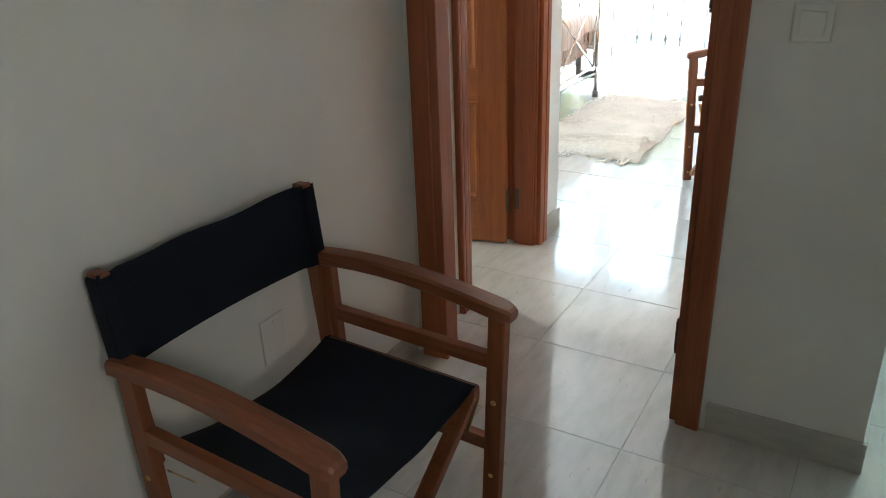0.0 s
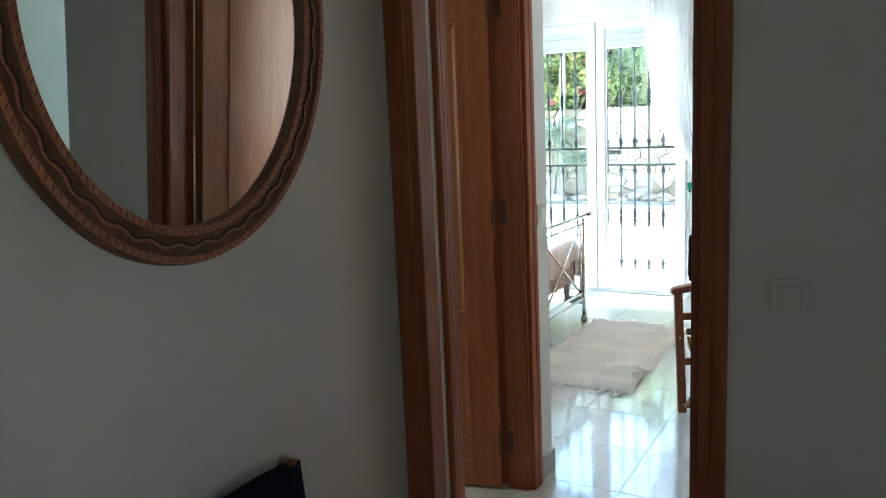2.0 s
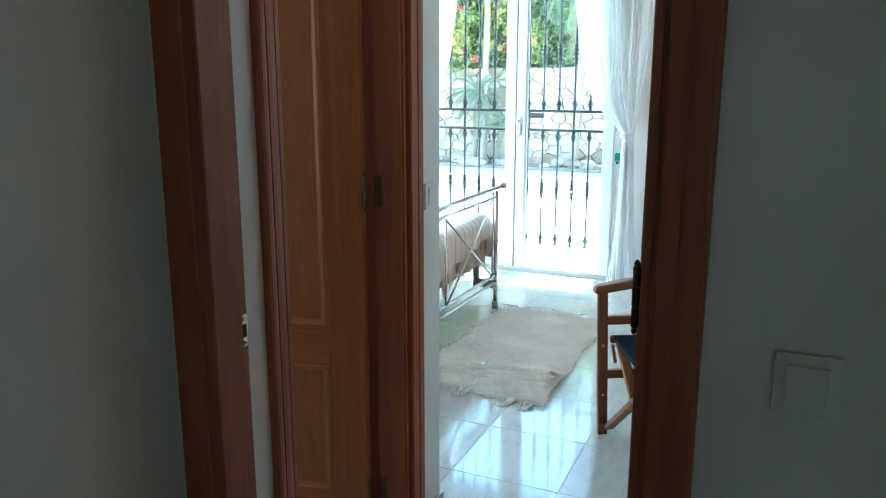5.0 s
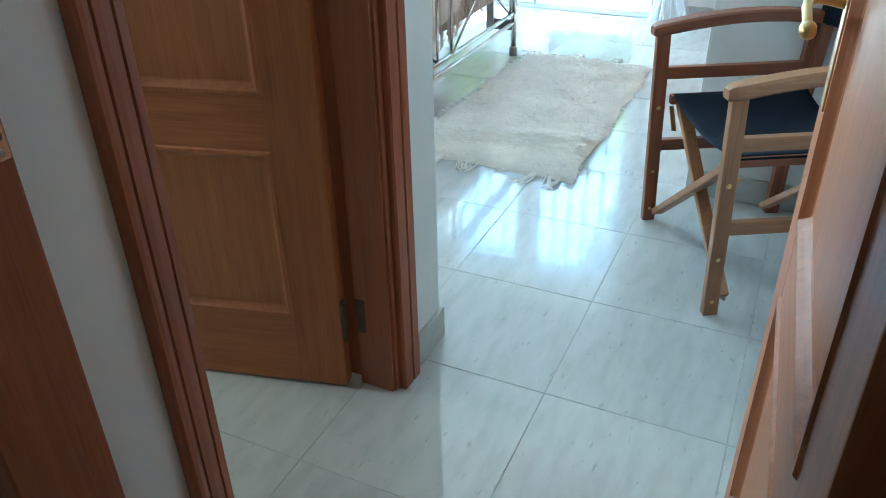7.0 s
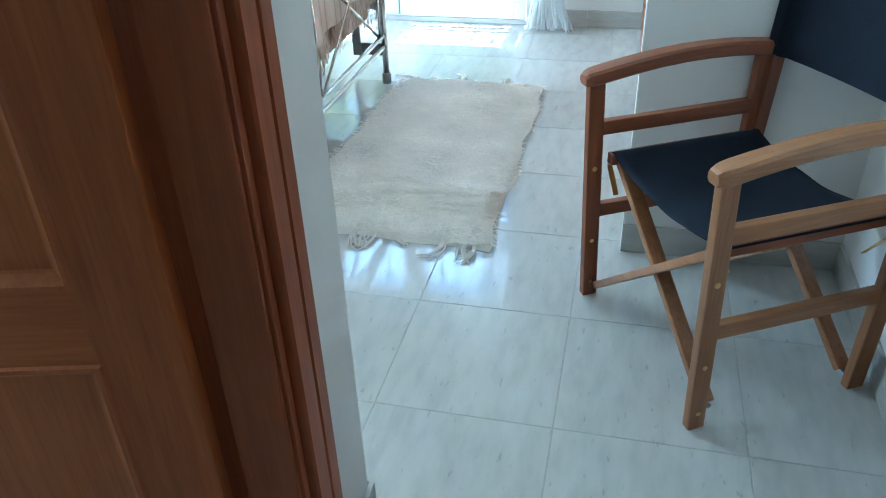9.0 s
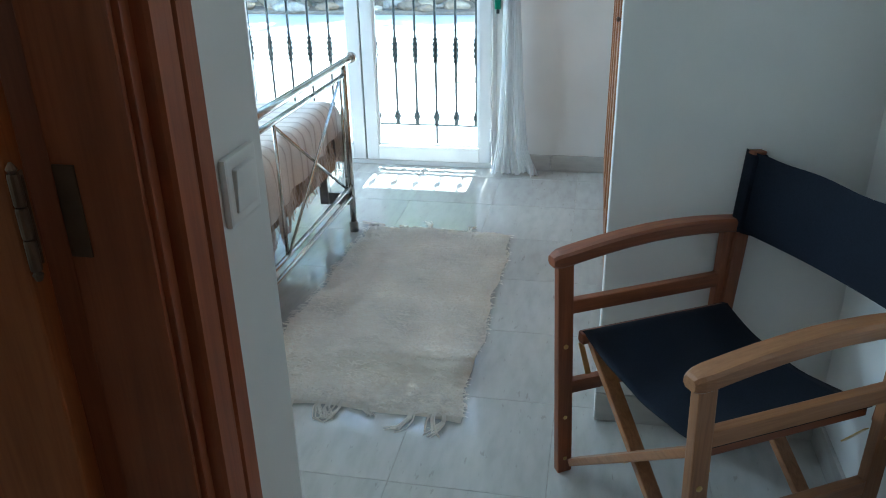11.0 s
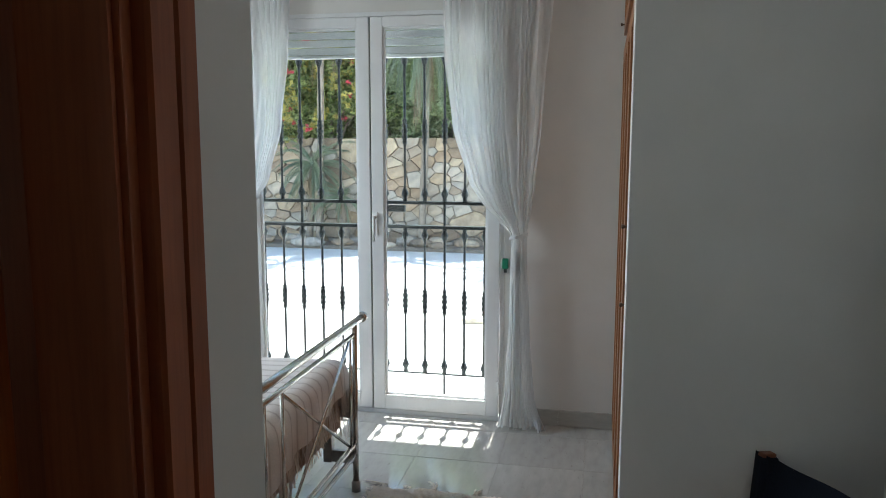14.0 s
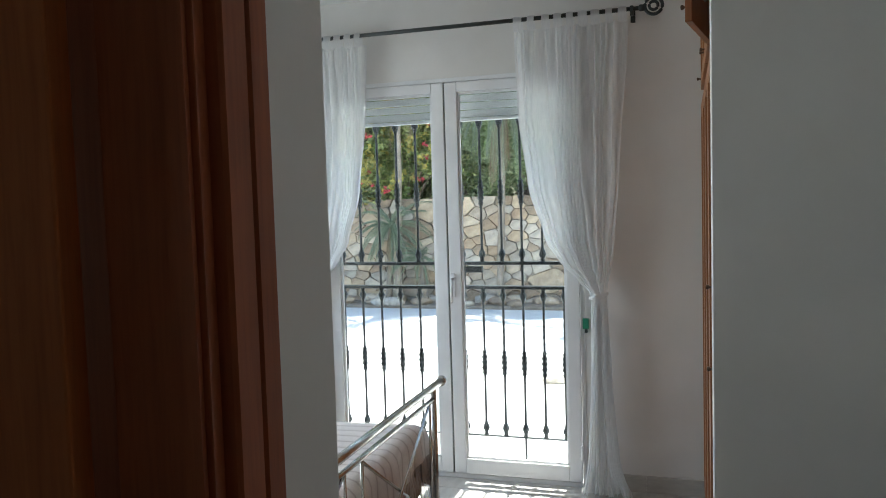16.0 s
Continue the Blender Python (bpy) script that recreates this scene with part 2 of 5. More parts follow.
def throw_material():
    """Pinkish woven throw with narrow ribs across the bed."""
    m, n, l, b = material("woven_throw", 0.9)
    tc, wv = n.new("ShaderNodeTexCoord"), n.new("ShaderNodeTexWave")
    wv.wave_type, wv.bands_direction = "BANDS", "Y"
    wv.inputs["Scale"].default_value = 4.8
    wv.inputs["Distortion"].default_value = 0.35
    wv.inputs["Detail"].default_value = 2
    l.new(tc.outputs["Object"], wv.inputs["Vector"])
    c = ramp(m, wv.outputs["Fac"], [(0.0, (0.56, 0.48, 0.43)), (0.05, (0.66, 0.58, 0.53)), (0.14, (0.76, 0.69, 0.64)), (1.0, (0.80, 0.73, 0.68))])
    c = mix(m, c, ramp(m, noise_node(m, 180, 2), [(0.3, (0.85, 0.85, 0.85)), (0.7, (1, 1, 1))]), 0.8, "MULTIPLY")
    l.new(c, b.inputs["Base Color"])
    bump(m, b, wv.outputs["Fac"], 0.35, 0.003)
    return m


def carved_material():
    """Aged carved frame: brown timber with worn reddish high spots."""
    m, n, l, b = material("carved_frame_wood", 0.5)
    c = ramp(m, noise_node(m, 18, 5), [(0.3, (0.085, 0.036, 0.019)), (0.55, (0.17, 0.068, 0.034)), (0.75, (0.27, 0.11, 0.055))])
    c = mix(m, c, ramp(m, noise_node(m, 120, 3), [(0.35, (0.6, 0.6, 0.6)), (0.6, (1, 1, 1))]), 0.6, "MULTIPLY")
    l.new(c, b.inputs["Base Color"])
    bump(m, b, noise_node(m, 90, 4), 0.35, 0.002)
    return m


CANVAS, TILE, SHEER, GLASS, STONE, THROW, CARVED = canvas_material(), tile_material(), sheer_material(), glass_material("window_glass"), random_stone(), throw_material(), carved_material()
CARVED_RED = varied("carved_frame_red", (0.32, 0.115, 0.065), (0.52, 0.215, 0.12), 0.5, 60, bump_scale=90, bump_strength=0.4)
# dark colour that stands in for shade in the frame's carved cuts
CARVED_SHADE = varied("carved_frame_shade", (0.03, 0.016, 0.01), (0.06, 0.03, 0.018), 0.6, 60)
MIRROR, _n, _l, _b = material("mirror_silver", 0.01, 1.0)
_b.inputs["Base Color"].default_value = (0.86, 0.88, 0.87, 1)
WOOL = island_material("rug_wool", (0.94, 0.87, 0.78), (1.0, 0.96, 0.90), 0.95, 0.30)
WOOL_BASE = varied("rug_backing", (0.88, 0.81, 0.72), (0.99, 0.95, 0.88), 0.95, 60, stretch=(0.4, 1, 1), bump_scale=70, bump_strength=0.8, distance=0.008)
FRINGE = island_material("throw_fringe", (0.56, 0.47, 0.41), (0.74, 0.65, 0.58), 0.9)
LINEN = varied("tan_bed_valance", (0.40, 0.29, 0.21), (0.47, 0.35, 0.26), 0.9, 50, bump_scale=200, bump_strength=0.3)
CONCRETE = varied("terrace_concrete", (0.58, 0.57, 0.54), (0.70, 0.69, 0.65), 0.85, 6, bump_scale=40, bump_strength=0.4, distance=0.01, wide=0.4)
EARTH = varied("dry_earth", (0.20, 0.16, 0.12), (0.32, 0.26, 0.20), 0.95, 8, bump_scale=25, bump_strength=0.8, distance=0.03)
MORTAR = varied("earthy_mortar", (0.24, 0.20, 0.16), (0.36, 0.31, 0.25), 0.95, 12, bump_scale=25, bump_strength=0.8, distance=0.02)
RENDER = varied("outside_render", (0.62, 0.58, 0.5), (0.68, 0.64, 0.56), 0.85, 6)
BARK = varied("bark", (0.20, 0.16, 0.12), (0.38, 0.32, 0.26), 0.9, 25, stretch=(1, 1, 0.3), bump_scale=30, bump_strength=0.8, distance=0.02)
LEAF_A = island_material("hedge_leaf", (0.13, 0.20, 0.05), (0.54, 0.60, 0.26), 0.32, 0.48)
LEAF_B = island_material("oleander_leaf", (0.20, 0.29, 0.12), (0.64, 0.70, 0.42), 0.30, 0.50)
LEAF_Y = island_material("yellow_leaf", (0.46, 0.42, 0.10), (0.66, 0.56, 0.18), 0.5, 0.45)
PALM = island_material("palm_leaf", (0.13, 0.18, 0.11), (0.42, 0.47, 0.33), 0.45, 0.5)
DRY = island_material("dry_palm_leaf", (0.20, 0.14, 0.08), (0.34, 0.26, 0.17), 0.7, 0.2)
for _m in (WOOL, WOOL_BASE):
    _b = _m.node_tree.nodes["Principled BSDF"]
    _b.inputs["Sheen Weight"].default_value = 0.8
    _b.inputs["Sheen Roughness"].default_value = 0.4
    _b.inputs["Sheen Tint"].default_value = (1.0, 0.95, 0.88, 1)
PETAL = island_material("red_petal", (0.55, 0.05, 0.07), (0.75, 0.14, 0.16), 0.5, 0.3)


# ---------------------------------------------------------------- mesh helpers
def link(name, bm, mat, parent=None, label="", smooth=False, m=None):
    data = bpy.data.meshes.new(name)
    bm.to_mesh(data)
    bm.free()
    data.materials.append(mat)
    if smooth:
        data.polygons.foreach_set("use_smooth", [True] * len(data.polygons))
    ob = new(name, data)
    ob.parent = parent
    if m is not None:
        ob.matrix_basis = m
    if label:
        ob["label"] = label
    return ob


def part(name, bm, mat, parent, label="", smooth=False):
    return link(name, bm, mat, parent, label, smooth)


def empty(name, m, label="", category="", group="", kind=""):
    ob = new(name)
    ob.matrix_basis = m
    ob.empty_display_size = 0.1
    return tagged(ob, label, category, group, kind)


def box(lo, hi, bevel=0.0, bm=None):
    """A box between two corners, with its edges eased."""
    out = bmesh.new()
    bmesh.ops.create_cube(out, size=1)
    for v in out.verts:
        v.co = Vector([(a + b) / 2 + c * (b - a) for a, b, c in zip(lo, hi, v.co)])
    if bevel:
        bmesh.ops.bevel(out, geom=out.edges[:], offset=bevel, segments=2, affect="EDGES", profile=0.6)
    return join(bm, out)


def join(bm, other):
    if bm is None:
        return other
    tmp = bpy.data.meshes.new("tmp")
    other.to_mesh(tmp)
    other.free()
    bm.from_mesh(tmp)
    bpy.data.meshes.remove(tmp)
    return bm


def bar(p, q, w, h, bevel=0.002, up=(0, 0, 1), bm=None):
    """A straight batten from p to q, w wide and h high."""
    p, q = Vector(p), Vector(q)
    d = (q - p)
    z = d.normalized()
    x = Vector(up).cross(z)
    x = x.normalized() if x.length > 1e-4 else Vector((1, 0, 0))
    y = z.cross(x)
    out = box((-w / 2, -h / 2, 0), (w / 2, h / 2, d.length), bevel)
    out.transform(Matrix.Translation(p) @ Matrix((x, y, z)).transposed().to_4x4())
    return join(bm, out)


def tube(points, r, sides=12, bm=None, caps=True):
    """A round bar along a line of points; r may be one radius or one for each point."""
    out = bmesh.new()
    pts = [Vector(p) for p in points]
    radii = r if isinstance(r, (list, tuple)) else [r] * len(pts)
    rings = []
    for i, p in enumerate(pts):
        d = (pts[min(i + 1, len(pts) - 1)] - pts[max(i - 1, 0)]).normalized()
        a = d.cross(Vector((0, 0, 1)) if abs(d.z) < 0.9 else Vector((1, 0, 0))).normalized()
        b = d.cross(a)
        rings.append([out.verts.new(p + radii[i] * (math.cos(2 * math.pi * k / sides) * a + math.sin(2 * math.pi * k / sides) * b)) for k in range(sides)])
    for r0, r1 in zip(rings, rings[1:]):
        for k in range(sides):
            out.faces.new((r0[k], r0[(k + 1) % sides], r1[(k + 1) % sides], r1[k]))
    if caps:
        out.faces.new(rings[0][::-1])
        out.faces.new(rings[-1])
    bmesh.ops.recalc_face_normals(out, faces=out.faces[:])
    return join(bm, out)


def lathe(profile, centre, sides=12, bm=None):
    """A turned shape about an upright axis: profile of (radius, height)."""
    return tube([(centre[0], centre[1], centre[2] + z) for _, z in profile], [r for r, _ in profile], sides, bm)


def extrude(outline, depth, bm=None, m=None):
    """A flat outline in xz, pushed back along y by depth."""
    out = bmesh.new()
    f = [out.verts.new((x, 0, z)) for x, z in outline]
    b = [out.verts.new((x, depth, z)) for x, z in outline]
    out.faces.new(f)
    out.faces.new(b[::-1])
    for i in range(len(f)):
        j = (i + 1) % len(f)
        out.faces.new((f[i], b[i], b[j], f[j]))
    bmesh.ops.recalc_face_normals(out, faces=out.faces[:])
    if m is not None:
        out.transform(m)
    return join(bm, out)


def wall_panel(axis, t0, t1, us, zs, holes):
    """A wall across one axis between t0 and t1, cut on a grid of breaks, with rectangular holes through it."""
    out = bmesh.new()
    cache = {}

    def vert(u, z, t):
        key = (round(u, 5), round(z, 5), round(t, 5))
        if key not in cache:
            cache[key] = out.verts.new((u, t, z) if axis == "y" else (t, u, z))
        return cache[key]

    us = sorted({*us, *[h[0] for h in holes], *[h[1] for h in holes]})
    zs = sorted({*zs, *[h[2] for h in holes], *[h[3] for h in holes]})

    def solid(i, j):
        if not (0 <= i < len(us) - 1 and 0 <= j < len(zs) - 1):
            return False
        u, z = (us[i] + us[i + 1]) / 2, (zs[j] + zs[j + 1]) / 2
        return not any(a < u < b and c < z < d for a, b, c, d in holes)

    for i in range(len(us) - 1):
        for j in range(len(zs) - 1):
            if not solid(i, j):
                continue
            a, b, c, d = us[i], us[i + 1], zs[j], zs[j + 1]
            for t in (t0, t1):
                out.faces.new([vert(*p, t) for p in ((a, c), (b, c), (b, d), (a, d))])
            for di, dj, p, q in ((-1, 0, (a, c), (a, d)), (1, 0, (b, c), (b, d)), (0, -1, (a, c), (b, c)), (0, 1, (a, d), (b, d))):
                if not solid(i + di, j + dj):
                    out.faces.new([vert(*p, t0), vert(*q, t0), vert(*q, t1), vert(*p, t1)])
    bmesh.ops.recalc_face_normals(out, faces=out.faces[:])
    return out


def structure(name, bm, mat, label, category):
    return tagged(link(name, bm, mat), label, category, kind="structure")


# ---------------------------------------------------------------- plan
XL, XLO = -1.073, -1.190          # left wall of hall and passage, and its far face
YD, YDO = 1.974, 2.087            # wall with the first doorway
XR, XRO = -0.04, 0.198            # right wall of the passage
YE = 3.12                         # where the passage opens into the bedroom
YC = 4.20                         # wall beside the wardrobe
YW, YWO = 6.46, 6.70              # window wall
XB = -3.75                        # head wall of the bedroom
XW = -0.600                       # wardrobe front
TOP = 2.70
D1 = (-1.030, -0.226, 2.07)       # rough opening of the first doorway: x from, x to, height
D2 = (2.295, 2.915, 2.07)         # rough opening of the second: y from, y to, height
WIN = (-2.715, -1.215, 2.235)     # opening of the window: x from, x to, height

wall_west = structure("wall_west", wall_panel("x", XLO, XL, [-1.6, YE], [-0.02, TOP], [(D2[0], D2[1], -0.02, D2[2])]), WALL, "smooth off-white painted plaster wall beside hall and passage", "wall")
wall_door = structure("wall_doorway", wall_panel("y", YD, YDO, [XL, XRO], [-0.02, TOP], [(D1[0], D1[1], -0.02, D1[2])]), WALL, "off-white plaster partition with a framed doorway", "wall")
structure("wall_passage", box((XR, YDO, -0.02), (XRO, YC, TOP)), WALL, "off-white plaster wall along the passage", "wall")
structure("wall_wardrobe", box((-0.638, YC, -0.02), (XRO, YC + 0.10, TOP), 0.004), WALL, "off-white plaster wall end beside the built-in wardrobe", "wall")
structure("wall_bedroom_south", box((XB, YE - 0.12, -0.02), (XLO, YE, TOP)), WALL, "off-white plaster bedroom wall", "wall")
# the opening is invented to let the bedroom's added lamp in
structure("wall_bedroom_west", wall_panel("x", XB - 0.12, XB, [0.9, YWO], [-0.02, TOP], [(4.65, 6.05, 1.0, 2.2)]), WALL, "off-white plaster bedroom head wall", "wall")
structure("wall_window", wall_panel("y", YW, YWO, [XB, 0.2], [-0.02, TOP], [(WIN[0], WIN[1], -0.02, WIN[2])]), WALL, "off-white plaster wall round the balcony window", "wall")
structure("wall_wardrobe_back", box((0.06, YC + 0.10, -0.02), (0.2, YW, TOP)), WALL, "off-white plaster wall behind the wardrobe", "wall")
structure("wall_hall_south", box((XLO, -1.72, -0.02), (1.37, -1.6, TOP)), WALL, "off-white plaster wall at the back of the hall", "wall")
# small made-up opening for the hall's fill lamp
structure("wall_hall_east", wall_panel("x", 1.25, 1.37, [-1.6, 4.42], [-0.02, TOP], [(-0.43, -0.17, 1.34, 1.66)]), WALL, "off-white plaster wall of hall and corridor", "wall")
# unseen opening, made for the corridor's added lamp
structure("wall_corridor_end", wall_panel("y", 4.30, 4.42, [XRO, 1.25], [-0.02, TOP], [(0.5, 1.0, 1.15, 1.75)]), WALL, "off-white plaster wall at the corridor's end", "wall")
# opening placed only to aim the side room's added lamp
structure("wall_side_room", wall_panel("x", -2.9, -2.8, [0.9, 3.0], [-0.02, TOP], [(2.20, 2.56, 0.95, 1.95)]), WALL, "off-white plaster wall of the side room", "wall")
structure("wall_side_room_south", box((-2.8, 0.9, -0.02), (XLO, 1.0, TOP)), WALL, "off-white plaster wall of the side room", "wall")
arch = [(0.0, TOP), (0.0, 1.82)] + [(0.476 - 0.476 * math.cos(math.pi * k / 20), 1.82 + 0.40 * math.sin(math.pi * k / 20)) for k in range(1, 20)] + [(0.952, 1.82), (0.952, -0.02), (1.052, -0.02), (1.052, TOP)]
structure("wall_arch", extrude(arch, YDO - YD, m=pose(XRO, YD, 0)), WALL, "off-white plaster wall with a round-arched opening", "wall")
structure("ceiling", box((XB - 0.12, -1.72, TOP), (1.37, YWO, TOP + 0.15)), CEILING, "plain white plaster ceiling", "ceiling")


def skirting(name, runs):
    """Stone skirting tiles, 9 cm high, along straight runs (from, to, outward)."""
    top = tagged(new(name), "grey stone-look skirting tile along the wall foot", "skirting", kind="structure")
    for (x0, y0), (x1, y1), (nx, ny) in runs:
        n = max(1, round(math.hypot(x1 - x0, y1 - y0) / 0.41))
        for i in range(n):
            a, b = i / n, (i + 1) / n
            g = 0.0008 / max(0.01, math.hypot(x1 - x0, y1 - y0))
            p = (x0 + (x1 - x0) * (a + g), y0 + (y1 - y0) * (a + g))
            q = (x0 + (x1 - x0) * (b - g), y0 + (y1 - y0) * (b - g))
            xs = sorted((p[0], q[0], p[0] + nx * 0.011, q[0] + nx * 0.011))
            ys = sorted((p[1], q[1], p[1] + ny * 0.011, q[1] + ny * 0.011))
            part("skirting_tile", box((xs[0], ys[0], 0.001), (xs[-1], ys[-1], 0.09), 0.002), SKIRT, top)


skirting("baseboard", [
    ((XL, -1.6), (XL, 1.952), (1, 0)), ((XL, 2.985), (XL, YE + 0.011), (1, 0)), ((XLO, YE), (XL, YE), (0, 1)),
    ((-0.172, YD), (XRO + 0.011, YD), (0, -1)), ((XRO, YD), (XRO, 4.3), (1, 0)),
    ((-0.638, YC), (XR, YC), (0, -1)), ((XR, YDO), (XR, YC - 0.011), (-1, 0)),
    ((WIN[1], YW), (XW, YW), (0, -1)), ((XB, YW), (WIN[0], YW), (0, -1)), ((XB, YE), (XLO, YE), (0, 1))])


# ---------------------------------------------------------------- doors
def architrave_profile(w=0.072, t=0.020, plain=False):
    """Section of a casing, plain or moulded: across its width, and how far it stands off the wall."""
    if plain == "two bands":
        return [(0, 0), (0, t * 0.6), (0.002, t * 0.85), (0.034, t * 0.92), (0.036, t * 0.70), (0.039, t * 0.70), (0.041, t * 0.96), (w - 0.005, t), (w - 0.001, t * 0.85), (w, t * 0.6), (w, 0)]
    if plain:
        return [(0, 0), (0, t * 0.62), (0.003, t * 0.74), (0.026, t * 0.80), (0.029, t * 0.90), (0.034, t * 0.93), (w - 0.006, t), (w - 0.002, t * 0.94), (w, t * 0.8), (w, 0)]
    return [(0, 0), (0, t * 0.60), (0.002, t * 0.74), (0.014, t * 0.76), (0.0155, t * 0.58), (0.018, t * 0.58), (0.020, t * 0.84), (0.036, t * 0.94), (0.046, t * 0.92), (0.0475, t * 0.74), (0.050, t * 0.74), (0.052, t * 0.96), (w - 0.012, t * 1.04), (w - 0.005, t), (w - 0.001, t * 0.8), (w, t * 0.5), (w, 0)]


def casing(bm, inner, outward, z0, z1, place, w=0.072, plain=False):
    """An upright casing whose inner edge is at u = inner and whose width runs along outward (+1 or -1)."""
    prof = architrave_profile(w, plain=plain)
    rows = []
    for z in (z0, z1):
        rows.append([bm.verts.new(place(inner + outward * u, d, z + (min(u, 0.072) if z == z1 else 0))) for u, d in prof])
    a, b = rows
    for i in range(len(a) - 1):
        bm.faces.new((a[i], a[i + 1], b[i + 1], b[i]))
    bm.faces.new(a)
    bm.faces.new(b)


def head_casing(bm, u0, u1, z, place):
    prof = architrave_profile()
    rows = []
    for side, u in ((-1, u0), (1, u1)):
        rows.append([bm.verts.new(place(u + side * w, d, z + w)) for w, d in prof])
    a, b = rows
    for i in range(len(a) - 1):
        bm.faces.new((a[i], a[i + 1], b[i + 1], b[i]))
    bm.faces.new(a)
    bm.faces.new(b)


def door_frame(name, u0, u1, top, t0, t1, axis, sides, label, stop, wide=(0.072, 0.072), stops=(0.012, 0.012), lap=0.0, plain=False):
    """Lining, stops and casings of a doorway. u0, u1: clear opening; t0, t1: wall faces; stop: where the leaf shuts."""
    fr = tagged(new(name), label, "door frame", kind="structure")
    P = (lambda u, t, z: (u, t, z)) if axis == "y" else (lambda u, t, z: (t, u, z))

    def lining(ua, ub, za, zb, ta, tb, bev=0.002):
        a, b = P(ua, ta, za), P(ub, tb, zb)
        return box([min(p, q) for p, q in zip(a, b)], [max(p, q) for p, q in zip(a, b)], bev)

    for ua, ub in ((u0 - 0.03, u0), (u1, u1 + 0.03)):
        part("jamb", lining(ua, ub, 0.0, top, t0, t1), DOOR_Z, fr)
    part("jamb_head", lining(u0 - 0.03, u1 + 0.03, top, top + 0.03, t0, t1), DOOR_Y if axis == "y" else DOOR_YY, fr)
    sa, sb = stop
    for ua, ub in ((u0, u0 + stops[0]), (u1 - stops[1], u1)):
        part("door_stop", lining(ua, ub, 0.0, top - 0.012, sa, sb, 0.001), DOOR_Z, fr)
    part("door_stop", lining(u0, u1, top - 0.012, top, sa, sb, 0.001), DOOR_Y if axis == "y" else DOOR_YY, fr)
    for t, n in sides:
        place = lambda u, d, z, t=t, n=n: P(u, t + n * d, z)
        for inner, outward in ((u0 - 0.008 + stops[0] - 0.012 + lap + 0.012 * (lap > 0), -1), (u1 + 0.008 - stops[1] + 0.012, 1)):
            bm = bmesh.new()
            casing(bm, inner, outward, 0.0, top + 0.008, place, wide[0] if outward < 0 else wide[1], plain or ("two bands" if axis == "x" and outward > 0 else False))
            bmesh.ops.recalc_face_normals(bm, faces=bm.faces[:])
            part("architrave", bm, DOOR_Z, fr)
        bm = bmesh.new()
        head_casing(bm, u0 - 0.008, u1 + 0.008, top + 0.008, place)
        bmesh.ops.recalc_face_normals(bm, faces=bm.faces[:])
        part("architrave", bm, DOOR_Y if axis == "y" else DOOR_YY, fr)
    return fr


def ring_strip(bm, outline_a, outline_b, ya, yb):
    """A closed moulding strip between two outlines in xz at two depths."""
    a = [bm.verts.new((x, ya, z)) for x, z in outline_a]
    b = [bm.verts.new((x, yb, z)) for x, z in outline_b]
    for i in range(len(a)):
        j = (i + 1) % len(a)
        bm.faces.new((a[i], a[j], b[j], b[i]))


def panel_outline(x0, x1, z0, z1, wave):
    pts = [(x0, z0), (x1, z0), (x1, z1)]
    if wave:
        n = 22
        for k in range(1, n):
            s = k / n
            pts.append((x1 + (x0 - x1) * s, z1 + wave * (0.5 - 0.5 * math.cos(2 * math.pi * s)) ** 1.6))
    pts.append((x0, z1))
    return pts


